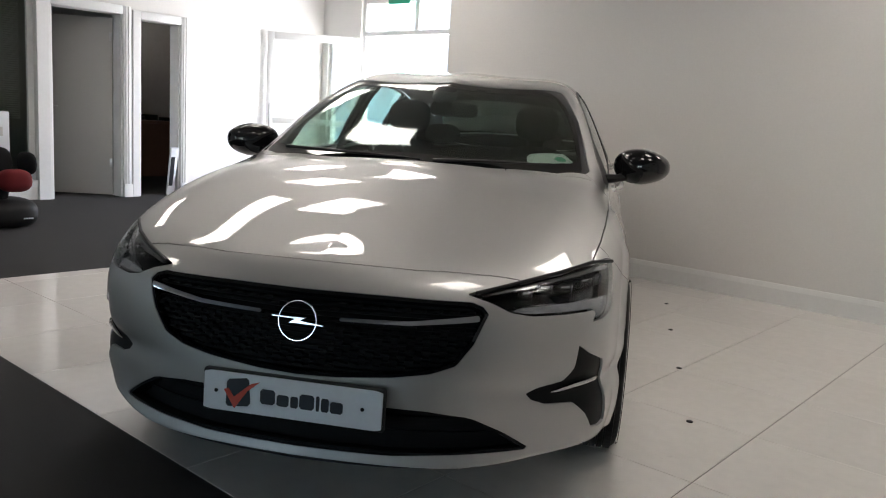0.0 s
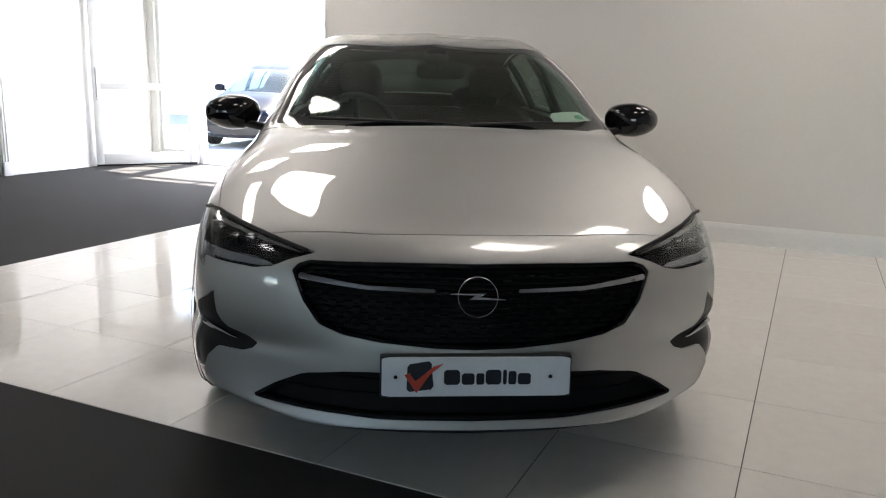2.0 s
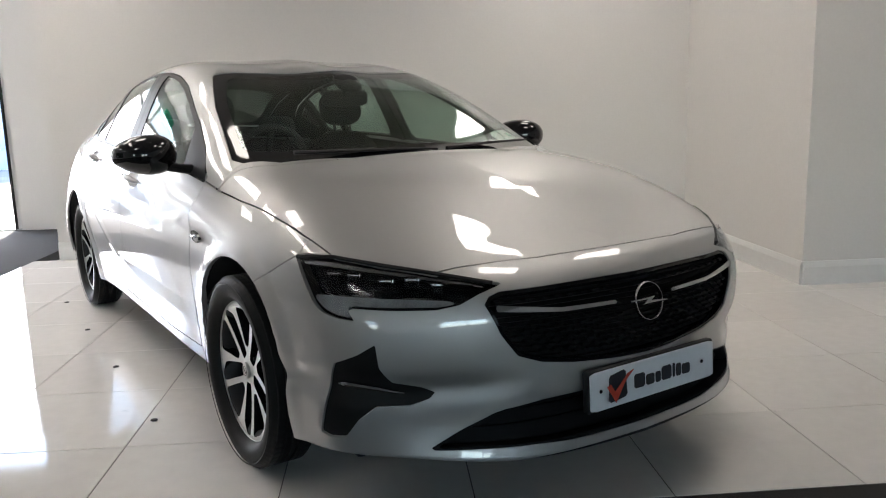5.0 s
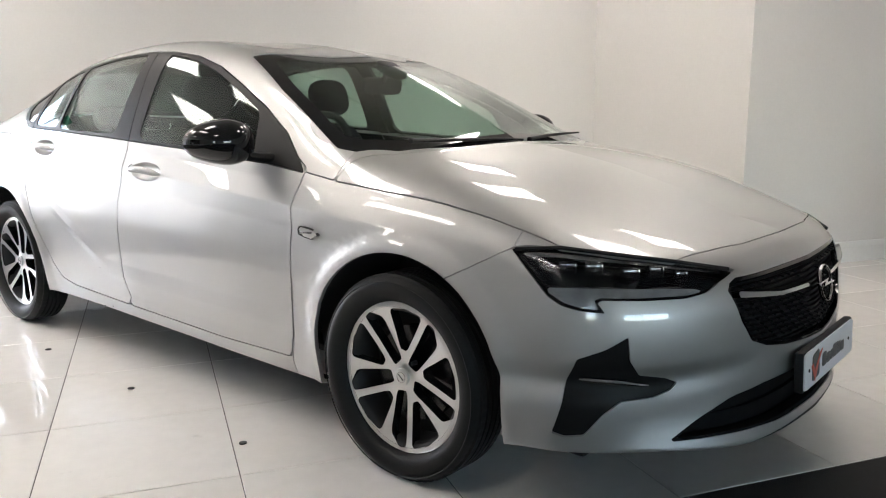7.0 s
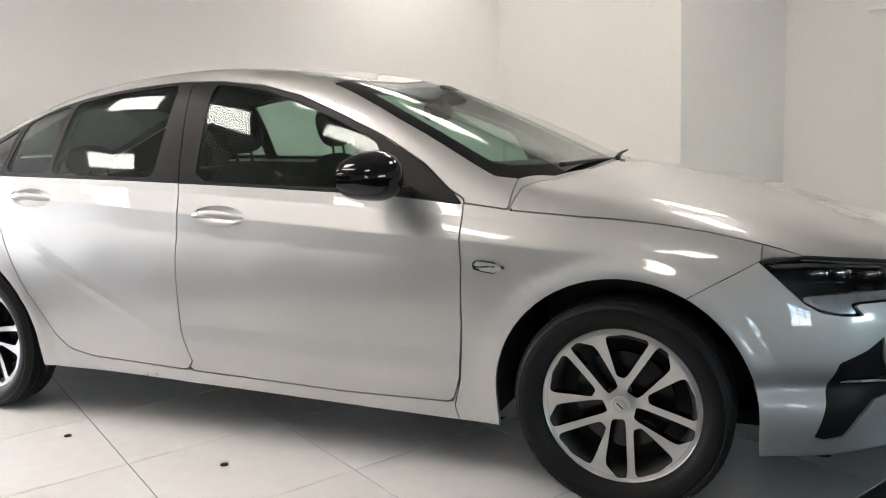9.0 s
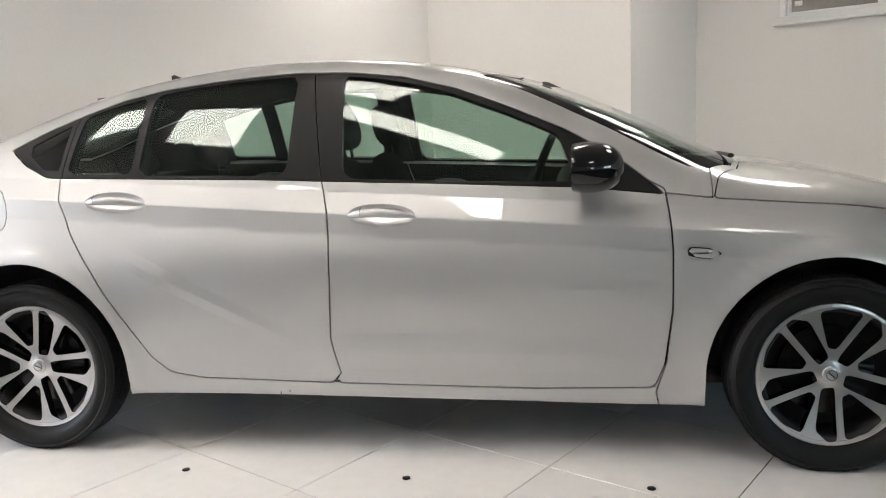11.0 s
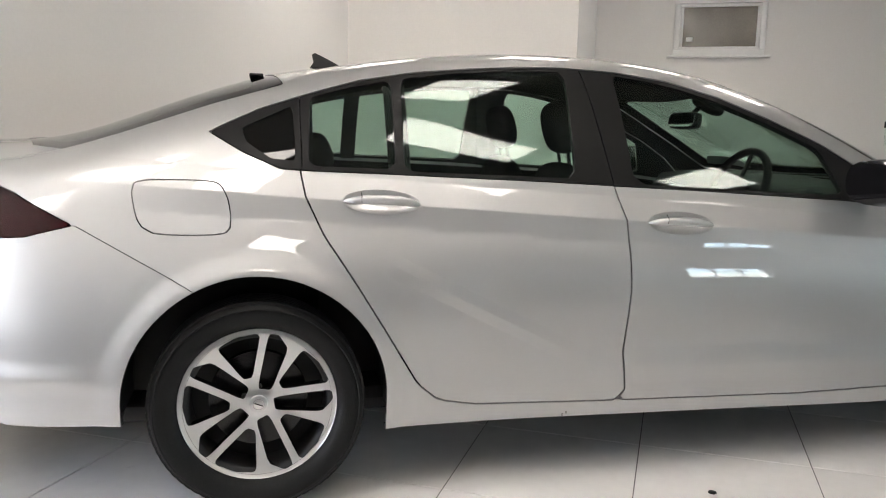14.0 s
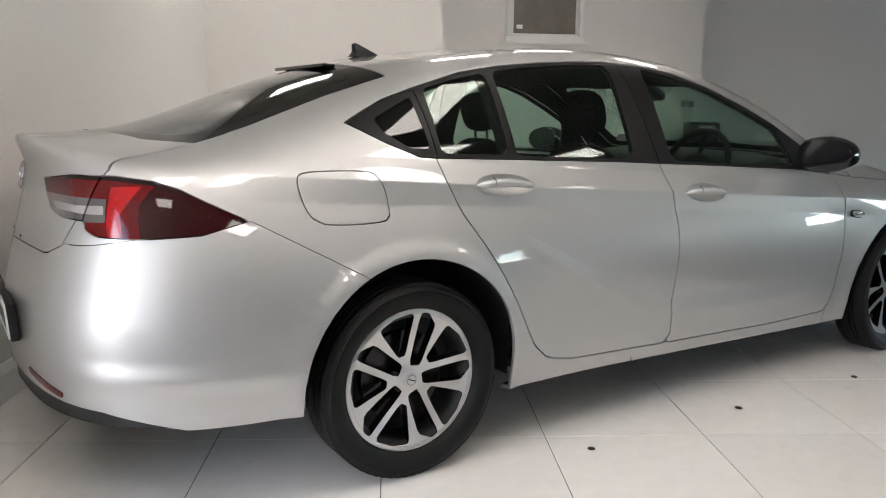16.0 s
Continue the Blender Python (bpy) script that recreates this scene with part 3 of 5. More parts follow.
def skin(nu=12, nv=9):
    """The half skin as a grid: places, and each one's rib and level."""
    cage = np.array(RIBS)
    under = cage[:, :1] * np.array((.94, 1, 1)) + np.array((0, 0, -.012))
    under[:, :, 1] *= .985
    cage = np.concatenate((under, cage), axis=1)
    ribs, levels = cage.shape[:2]
    fu, fv = np.linspace(0, ribs - 1, (ribs - 1) * nu + 1), np.linspace(0, levels - 1, (levels - 1) * nv + 1)
    lines = np.zeros((len(fu), levels, 3))
    for j in range(levels):
        if j >= 9:
            k = COWL * nu
            lines[:k + 1, j] = natural(cage[:COWL + 1, j], fu[:k + 1])
            lines[k:, j] = natural(cage[COWL:, j], fu[k:] - COWL)
        else:
            lines[:, j] = natural(cage[:, j], fu)
    grid = np.stack([np.concatenate((natural(line[:2], fv[:nv]), natural(line[1:], fv[nv:] - 1))) for line in lines])
    for _ in range(6):
        for part in (grid[:COWL * nu + 1], grid[COWL * nu:]):
            soft = part.copy()
            soft[1:-1] = (part[:-2] + 2 * part[1:-1] + part[2:]) / 4
            part[:, 9 * nv:] = soft[:, 9 * nv:]
        soft = grid.copy()
        soft[1:-1] = (grid[:-2] + 2 * grid[1:-1] + grid[2:]) / 4
        grid[:, nv + 2:9 * nv] = soft[:, nv + 2:9 * nv]
        soft = grid.copy()
        soft[:, 1:-1] = (grid[:, :-2] + 2 * grid[:, 1:-1] + grid[:, 2:]) / 4
        grid[:, nv + 2:] = soft[:, nv + 2:]
    grid[:, -1, 0] = grid[0, :, 0] = grid[-1, :, 0] = 0
    return grid, fu, fv


# ---- cutting panels out of a skin ----
class Shell:
    """Triangles with a normal and a (rib, level) for each place."""
    def __init__(self, v, n, q, t):
        self.v, self.n, self.q, self.t = v, n, q, t

    def tidy(self):
        used, t = np.unique(self.t, return_inverse=True)
        return Shell(self.v[used], self.n[used], self.q[used], t.reshape(-1, 3))

    def moved(self, d):
        return Shell(self.v + self.n * d, self.n, self.q, self.t)


def refine(sh, near):
    """Each triangle that touches the places marked, parted into four."""
    sel = near[sh.t].any(1)
    t = sh.t[sel]
    e = np.sort(np.concatenate((t[:, [0, 1]], t[:, [1, 2]], t[:, [2, 0]])), axis=1)
    pair, back = np.unique(e, axis=0, return_inverse=True)
    mid = (len(sh.v) + back.reshape(-1)).reshape(3, -1)
    i, j = pair.T
    n = sh.n[i] + sh.n[j]
    n /= np.maximum(np.linalg.norm(n, axis=1, keepdims=True), 1e-9)
    a, b, c = t.T
    ab, bc, ca = mid
    four = [np.stack(k, 1) for k in ((a, ab, ca), (ab, b, bc), (ca, bc, c), (ab, bc, ca))]
    return Shell(np.concatenate((sh.v, (sh.v[i] + sh.v[j]) / 2)), np.concatenate((sh.n, n)), np.concatenate((sh.q, (sh.q[i] + sh.q[j]) / 2)), np.concatenate([sh.t[~sel], *four]))


def cut(sh, f):
    """The part of a shell where f, given for each place, is under 0, and the rest."""
    f = np.where(np.abs(f) < 1e-6, 1e-6, f)
    neg = f[sh.t] < 0
    c = neg.sum(1)
    inner, outer = [sh.t[c == 3]], [sh.t[c == 0]]
    v, n, q = [sh.v], [sh.n], [sh.q]
    for lone, sel in ((True, c == 1), (False, c == 2)):
        t = sh.t[sel]
        if not len(t):
            continue
        k = (neg[sel] == lone).argmax(1)
        r = np.arange(len(t))
        a, b, d = t[r, k], t[r, (k + 1) % 3], t[r, (k + 2) % 3]
        new_ids = []
        for e in (b, d):
            key = np.sort(np.stack((a, e), 1), axis=1)
            pair, back = np.unique(key, axis=0, return_inverse=True)
            back = back.reshape(-1)
            i, j = pair.T
            w = (f[i] / (f[i] - f[j]))[:, None]
            start = sum(len(x) for x in v)
            v.append(sh.v[i] * (1 - w) + sh.v[j] * w)
            m = sh.n[i] * (1 - w) + sh.n[j] * w
            n.append(m / np.linalg.norm(m, axis=1, keepdims=True))
            q.append(sh.q[i] * (1 - w) + sh.q[j] * w)
            new_ids.append(start + back)
        ab, ad = new_ids
        tip, base = np.stack((a, ab, ad), 1), np.concatenate((np.stack((ab, b, d), 1), np.stack((ab, d, ad), 1)))
        (inner if lone else outer).append(tip)
        (outer if lone else inner).append(base)
    v, n, q = np.concatenate(v), np.concatenate(n), np.concatenate(q)
    weld = np.unique(np.round(v, 6), axis=0, return_inverse=True)[1].reshape(-1)
    first = np.zeros(weld.max() + 1, int)
    first[weld[::-1]] = np.arange(len(v))[::-1]
    same = first[weld]
    out = []
    for group in (inner, outer):
        t = same[np.concatenate(group)] if group else np.zeros((0, 3), int)
        t = t[(t[:, 0] != t[:, 1]) & (t[:, 1] != t[:, 2]) & (t[:, 2] != t[:, 0])]
        out.append(Shell(v, n, q, t).tidy())
    return out


def inside(p, poly):
    """Signed distance from places p (n, 2) to a polygon, under 0 within it."""
    a = np.asarray(poly, float)
    b = np.roll(a, -1, axis=0)
    best, odd = np.full(len(p), 1e9), np.zeros(len(p), bool)
    for (ax, ay), (bx, by) in zip(a, b):
        dx, dy = bx - ax, by - ay
        w = np.clip(((p[:, 0] - ax) * dx + (p[:, 1] - ay) * dy) / (dx * dx + dy * dy + 1e-12), 0, 1)
        best = np.minimum(best, np.hypot(p[:, 0] - ax - w * dx, p[:, 1] - ay - w * dy))
        cross = (ay > p[:, 1]) != (by > p[:, 1])
        odd ^= cross & (p[:, 0] < dx * (p[:, 1] - ay) / (dy if dy else 1e-12) + ax)
    return np.where(odd, -best, best)


def rounded(poly, times=2, ratio=.25):
    p = np.asarray(poly, float)
    for _ in range(times):
        nxt = np.roll(p, -1, axis=0)
        p = np.stack((p * (1 - ratio) + nxt * ratio, p * ratio + nxt * (1 - ratio)), 1).reshape(-1, 2)
    return p


def side(v):
    return v[:, [1, 2]]


def top(v):
    return v[:, [0, 1]]


def front(v):
    return v[:, [0, 2]]


def corner(v):
    """The front corner seen from 45 degrees."""
    return np.stack(((v[:, 0] + v[:, 1] + 2.2) * .7071, v[:, 2]), 1)


def corner_rear(v):
    return np.stack(((v[:, 0] - v[:, 1] + 2.2) * .7071, v[:, 2]), 1)


def carve(sh, f, gap=.004):
    """A panel cut out along f = 0, and the rest, with a shut line of that width between them."""
    if not gap:
        return cut(sh, f(sh.v))
    panel, rest = cut(sh, f(sh.v) + gap / 2)
    rest = cut(rest, f(rest.v) - gap / 2)[1]
    return panel, rest


def to_mesh(name, v, faces, normals, mats, index):
    """A mesh from triangles with a normal for each corner; slivers and doubles are left out."""
    me = bpy.data.meshes.new(name)
    key = np.sort(faces, axis=1)
    alone = np.zeros(len(faces), bool)
    alone[np.unique(key, axis=0, return_index=True)[1]] = True
    keep = alone & (key[:, 0] != key[:, 1]) & (key[:, 1] != key[:, 2])
    normals = np.nan_to_num(normals.reshape(-1, 3, 3)[keep].reshape(-1, 3))
    faces, index = faces[keep], np.asarray(index)[keep]
    used, faces = np.unique(faces, return_inverse=True)
    v, faces = v[used], faces.reshape(-1, 3)
    me.from_pydata(v.tolist(), [], faces.tolist())
    for m in mats:
        me.materials.append(m)
    me.polygons.foreach_set("material_index", np.asarray(index, np.int32))
    me.polygons.foreach_set("use_smooth", np.ones(len(faces), bool))
    me.normals_split_custom_set(normals.tolist())
    return me


def panel_arrays(sh, depth, flip):
    """A shell with a back and edges, as places, triangles, corner normals and material numbers."""
    v, n, t = sh.v.copy(), sh.n.copy(), sh.t
    if flip:
        v, n, t = v * (-1, 1, 1), n * (-1, 1, 1), t[:, ::-1]
    e = np.concatenate((t[:, [0, 1]], t[:, [1, 2]], t[:, [2, 0]]))
    key = np.sort(e, axis=1)
    _, first, count = np.unique(key, axis=0, return_index=True, return_counts=True)
    rim = e[first[count == 1]]
    rim = rim[~((np.abs(v[rim[:, 0], 0]) < 1e-5) & (np.abs(v[rim[:, 1], 0]) < 1e-5))]
    k = len(v)
    back = v - n * depth
    a, b = v[rim[:, 0]], v[rim[:, 1]]
    c, d = back[rim[:, 1]], back[rim[:, 0]]
    w = len(rim)
    allv = np.concatenate((v, back, a, b, c, d))
    o = 2 * k + np.arange(w)
    wall = np.concatenate((np.stack((o, o + 3 * w, o + 2 * w), 1), np.stack((o, o + 2 * w, o + w), 1)))
    wn = np.cross(d - a, b - a)
    wn /= np.maximum(np.linalg.norm(wn, axis=1, keepdims=True), 1e-9)
    tb = t[:, ::-1] + k
    faces = np.concatenate((t, tb, wall))
    ln = np.concatenate((n[t].reshape(-1, 3), -n[t[:, ::-1]].reshape(-1, 3), np.repeat(np.concatenate((wn, wn)), 3, axis=0)))
    idx = np.concatenate((np.zeros(len(t), int), np.ones(len(t), int), np.zeros(len(wall), int)))
    return allv, faces, ln, idx


def panel(name, sh, mats, parent, label="", depth=.02, where="sides"):
    """A panel as part of a thing: a left and a right one, or one across the middle."""
    made = []
    if where == "middle":
        one, two = panel_arrays(sh, depth, False), panel_arrays(sh, depth, True)
        v, f = np.concatenate((one[0], two[0])), np.concatenate((one[1], two[1] + len(one[0])))
        near = np.where(np.abs(v[:, 0]) < 1e-6)[0]
        _, first, back = np.unique(np.round(v[near], 5), axis=0, return_index=True, return_inverse=True)
        to = np.arange(len(v))
        to[near] = near[first[back.reshape(-1)]]
        sets = [(v, to[f], np.concatenate((one[2], two[2])), np.concatenate((one[3], two[3])))]
    else:
        sets = [panel_arrays(sh, depth, True), panel_arrays(sh, depth, False)]
    for v, f, n, i in sets:
        ob = new(name, to_mesh(name, v, f, n, mats, i))
        ob.parent = parent
        made.append(tagged(ob, label))
    return made


# ---- the silver car: its frame has x to its left, y to its back, the front axle at -AXLE ----
AXLE, ARCH = 1.4145, .388
ARCHES = ((-AXLE, .322), (AXLE, .341))
car = thing("hatchback_car", pose(0, 0, 0, 0, 0, 29.5), "metallic silver five-door hatchback with black mirrors on white floor tiles", "car")


def tent(d, width, soft=.12):
    """A ridge of that half width with a rounded top."""
    a = np.abs(d) / width
    return np.clip(1 + soft - np.sqrt(a * a + soft * soft), 0, 1)


def fade(x, a, b, width):
    return np.clip((x - a) / width, 0, 1) * np.clip((b - x) / width, 0, 1)


def along(y, z, a, b):
    """Distance from the line a-b in side view, and the share of the way along it."""
    d = np.array(b) - np.array(a)
    length = np.hypot(*d)
    d = d / length
    w = (y - a[0]) * d[0] + (z - a[1]) * d[1]
    return -(y - a[0]) * d[1] + (z - a[1]) * d[0], w / length


grid, fu, fv = skin()
X, Y, Z = grid[..., 0], grid[..., 1], grid[..., 2]
out = np.clip((X - .55) / .15, 0, 1)
push = np.zeros_like(X)
for wy, arch_z in ARCHES:
    r = np.hypot(Y - wy, Z - arch_z)
    push += .013 * np.clip(1 - np.abs(r - .395) / .05, 0, 1) ** .7 * (Z > .2)
d, w = along(Y, Z, (2.30, .445), (1.80, .43))
push += .011 * tent(d, .045, .04) * fade(w, -.5, 1, .2)
grid[..., 0] += push * out * (Z < 1.06)
bonnet_zone = fade(np.broadcast_to(fu[:, None], X.shape), .6, COWL + .4, 1.2) * (Z > .7) * np.clip((np.broadcast_to(fv[None, :], X.shape) - 8.2) / 1.0, 0, 1)
grid[..., 2] += (.008 * tent(X, .40, .03) + .002 * tent(X - (.40 - .05 * (Y + 1.2)), .12)) * bonnet_zone * (Y < -1.0)
grid[:, -1, 0] = 0
# a fold that runs from the corner vents towards the plate
du, dv = np.gradient(grid, axis=0), np.gradient(grid, axis=1)
lean = np.cross(du, dv)
lean /= np.maximum(np.linalg.norm(lean, axis=2, keepdims=True), 1e-9)
bend = np.clip(((X + Y + 2.2) * .7071 - .10) / .38, 0, 1)
fold = np.exp(-((Z - .418 - .03 * (1 - bend)) / .034) ** 2) * bend * bend * (3 - 2 * bend) * (Y < -1.78)
grid -= lean * (.016 * fold)[..., None]
du, dv = np.gradient(grid, axis=0), np.gradient(grid, axis=1)
norm = np.cross(du, dv)
norm /= np.maximum(np.linalg.norm(norm, axis=2, keepdims=True), 1e-9)
crown = (bonnet_zone > 0) & (Y < -1.05) & (Y > -2.2)
for _ in range(140):
    pad = np.pad(norm, ((1, 1), (1, 1), (0, 0)), "edge")
    mean = (pad[2:, 1:-1] + pad[:-2, 1:-1] + pad[1:-1, 2:] + pad[1:-1, :-2]) / 4
    norm = np.where(crown[..., None], (norm + mean) / 2, norm)
norm /= np.maximum(np.linalg.norm(norm, axis=2, keepdims=True), 1e-9)
middle = norm[:, -1, 0] * crown[:, -1]
norm[:, -1, 0] = norm[0, :, 0] = norm[-1, :, 0] = 0
norm[:, -1, 0] = middle
norm[0, -1] = norm[1, -1]
norm[-1, -1] = norm[-2, -1]
norm[:, -1] /= np.maximum(np.linalg.norm(norm[:, -1], axis=1, keepdims=True), 1e-9)
rows, cols = grid.shape[:2]
ids = np.arange(rows * cols).reshape(rows, cols)
quads = np.stack((ids[:-1, :-1], ids[1:, :-1], ids[1:, 1:], ids[:-1, 1:]), -1).reshape(-1, 4)
body = Shell(grid.reshape(-1, 3), norm.reshape(-1, 3), np.stack(np.meshgrid(fu, fv, indexing="ij"), -1).reshape(-1, 2),
             np.concatenate((quads[:, [0, 1, 2]], quads[:, [0, 2, 3]])))

body = refine(body, (body.v[:, 1] < -1.62) & (body.v[:, 2] < .80) | (body.v[:, 1] > 1.75) & (body.v[:, 2] > .78))
body = refine(body, (body.v[:, 1] < -1.72) & (body.v[:, 2] < .58) & (corner(body.v)[:, 0] > .42) | (body.v[:, 2] > .88) & (body.v[:, 0] > .5))



def pressed(y, z):
    """How far the pressed lines of the flanks stand out: the shoulder, the blade in the rear door, the swell over the sill."""
    d, w = along(y, z, (1.02, .755), (.30, .395))
    lift = .014 * tent(z - (.867 + .066 * y), .07, .03) * fade(y, -1.55, 2.05, .5)
    lift += .006 * tent(d, .034, .03) * np.clip(w / .10, 0, 1) * np.clip((.95 - w) / .7, 0, 1)
    return lift + .007 * tent(z - (.395 + .02 * y), .06) * fade(y, -.95, .45, .25)


flank = (body.v[:, 0] > .55) & (body.v[:, 2] < 1.06)
body = refine(body, flank & (np.abs(body.v[:, 2] - .867 - .066 * body.v[:, 1]) < .03))
for _ in range(2):
    gap, way = along(body.v[:, 1], body.v[:, 2], (1.02, .755), (.30, .395))
    body = refine(body, (body.v[:, 0] > .55) & (np.abs(gap) < .045) & (way > -.05) & (way < 1.05))
y, z = body.v[:, 1], body.v[:, 2]
held = np.clip((body.v[:, 0] - .55) / .15, 0, 1) * (z < 1.06)
dy = (pressed(y + .0015, z) - pressed(y - .0015, z)) / .003 * held
dz = (pressed(y, z + .0015) - pressed(y, z - .0015)) / .003 * held
body.v[:, 0] += pressed(y, z) * held
body.n = np.stack((body.n[:, 0], body.n[:, 1] - body.n[:, 0] * dy, body.n[:, 2] - body.n[:, 0] * dz), 1)
body.n /= np.linalg.norm(body.n, axis=1, keepdims=True)

# wheel openings
for wy, arch_z in ARCHES:
    def opening(v):
        r = np.where(v[:, 2] > arch_z, np.hypot(v[:, 1] - wy, v[:, 2] - arch_z), np.abs(v[:, 1] - wy))
        return np.maximum(r - ARCH, .45 - v[:, 0])
    body = cut(body, opening(body.v))[1]

PAINT = (SILVER, LINING)
# glass and black frames of the side windows
DLO = [(1.553, 1.14), (1.494, 1.17), (1.396, 1.216), (1.259, 1.262), (1.085, 1.314), (.906, 1.345), (.723, 1.364), (.537, 1.376), (.384, 1.38), (.191, 1.372), (-.005, 1.347), (-.2, 1.296),
       (-.387, 1.223), (-.58, 1.138), (-.745, 1.045), (-.868, .946), (-.9, .914), (-.636, .944), (-.132, .972), (.247, .99), (.483, 1.002), (.969, 1.02), (1.284, 1.03), (1.341, 1.034), (1.449, 1.08)]
side_frames, body = carve(body, lambda v: np.maximum(inside(side(v), DLO), .45 - v[:, 0]))
whole_frames = side_frames
PANES = [("front_door_window", GREEN_GLASS, [(.208, 1.359), (.081, 1.344), (-.05, 1.318), (-.188, 1.278), (-.38, 1.202), (-.56, 1.12), (-.62, .962), (-.2, .979), (.19, .998)]),
         ("rear_door_window", GREEN_GLASS, [(.385, 1.367), (.6, 1.359), (.8, 1.343), (.953, 1.321), (.966, 1.032), (.7, 1.024), (.397, 1.014)]),
         ("rear_door_quarterlight", GREEN_GLASS, [(.985, 1.315), (1.12, 1.288), (1.245, 1.253), (1.258, 1.044), (.99, 1.037)]),
         ("rear_quarter_window", DARK_GLASS, [(1.30, 1.225), (1.38, 1.188), (1.455, 1.153), (1.44, 1.112), (1.37, 1.064), (1.295, 1.058)])]
panes = []
for name, glazing, poly in PANES:
    pane, side_frames = carve(side_frames, lambda v: inside(side(v), rounded(poly, 2, .08)), .002)
    panes.append((name, glazing, pane))


def pillar_line(v):
    return v[:, 1] - (.265 + (v[:, 2] - .99) * .155)


# inner pillar covers behind the shut lines
for f in (pillar_line, lambda v: v[:, 1] - 1.277, lambda v: v[:, 1] - .975):
    cover = cut(whole_frames, f(whole_frames.v) - .035)[0]
    cover = cut(cover, -f(cover.v) - .035)[0]
    panel("pillar_cover", cover.moved(-.02), (LINING, LINING), car, "dark inner pillar cover", .012)
front_frame, rear_frame = carve(side_frames, pillar_line)
quarter_frame, rear_frame = carve(rear_frame, lambda v: 1.277 - v[:, 1])
panel("front_window_frame", front_frame, (TRIM, LINING), car, "black window frame")
panel("rear_window_frame", rear_frame, (TRIM, LINING), car, "black window frame")
panel("quarter_window_frame", quarter_frame, (TRIM, LINING), car, "black window frame")
for name, glazing, pane in panes:
    for ob in panel(name, pane.moved(-.003), (glazing, glazing), car, "green-tinted side glass", .004):
        ob.visible_shadow = False

# windscreen and rear window
WINDSCREEN = [(-.1, -.42), (.2, -.40), (.40, -.35), (.545, -.285), (.60, -.45), (.649, -.606), (.70, -.86), (.728, -.99), (.71, -1.06), (.60, -1.15), (.34, -1.215), (-.1, -1.24)]
screen, body = carve(body, lambda v: inside(top(v), WINDSCREEN), .002)
REAR_GLASS = [(-.1, 2.205), (.12, 2.20), (.4, 2.115), (.556, 1.998), (.55, 1.825), (.515, 1.55), (.51, 1.325), (.351, 1.345), (-.1, 1.40)]
rear_glass, body = carve(body, lambda v: inside(top(v), REAR_GLASS), .002)
border, view = carve(rear_glass, lambda v: -inside(top(v), rounded([(-.2, 2.15), (.12, 2.145), (.37, 2.07), (.49, 1.97), (.49, 1.80), (.455, 1.57), (.45, 1.41), (.33, 1.41), (-.2, 1.46)], 1)), 0)
band, clear = carve(screen, lambda v: -inside(top(v), rounded([(-.2, -.50), (.2, -.48), (.40, -.43), (.51, -.38), (.56, -.50), (.61, -.64), (.66, -.88), (.68, -1.0), (.55, -1.10), (.33, -1.155), (-.2, -1.18)], 1)), 0)
for name, sh, m in (("windscreen", clear, SCREEN_GLASS), ("rear_window", view, BACK_GLASS)):
    for ob in panel(name, sh.moved(-.003), (m, m), car, "curved laminated glass", .005, "middle"):
        ob.visible_shadow = False
panel("windscreen_border", band.moved(-.003), (GLOSS, LINING), car, "black printed glass border", .005, "middle")
panel("rear_window_border", border.moved(-.003), (GLOSS, LINING), car, "black printed glass border", .005, "middle")

# lamps, in the oblique view of each corner
HEADLAMP = [(.881, .76), (.842, .768), (.755, .766), (.601, .749), (.452, .731), (.330, .711), (.281, .699), (.334, .680), (.381, .656), (.442, .645), (.559, .644), (.669, .646), (.684, .638),
            (.666, .614), (.722, .616), (.768, .625), (.80, .645), (.832, .688), (.856, .722)]
lamp, body = carve(body, lambda v: np.maximum(inside(corner(v), HEADLAMP), v[:, 1] + 1.7), .003)
GUIDE = [(.802, .668), (.742, .673), (.672, .676), (.55, .674), (.42, .669), (.385, .661), (.43, .652), (.56, .651), (.672, .652), (.69, .645), (.678, .620), (.722, .622), (.765, .632), (.802, .655)]
# GLINT draws the highlight on the guide's top edge as a bright strip
GLINT = [(.800, .672), (.742, .677), (.672, .680), (.55, .678), (.42, .673), (.42, .670), (.55, .6745), (.672, .6765), (.742, .6735), (.800, .669)]
BROW = [(.858, .757), (.762, .757), (.593, .742), (.407, .720), (.318, .704), (.318, .699), (.407, .711), (.593, .734), (.762, .747), (.850, .744)]
guide, bowl = carve(lamp, lambda v: inside(corner(v), rounded(GUIDE, 1, .1)), 0)
lines = [cut(lamp, inside(corner(lamp.v), poly))[0] for poly in (GLINT, BROW)]
# tail lamps
TAIL = [(.768, .868), (.685, .912), (.598, .956), (.521, .98), (.409, .991), (.264, .989), (.073, .966), (.098, .926), (.147, .883), (.228, .868), (.338, .867), (.343, .845), (.388, .829), (.539, .827), (.67, .835)]
tail, body = carve(body, lambda v: np.maximum(inside(corner_rear(v), TAIL), 1.7 - v[:, 1]), .003)

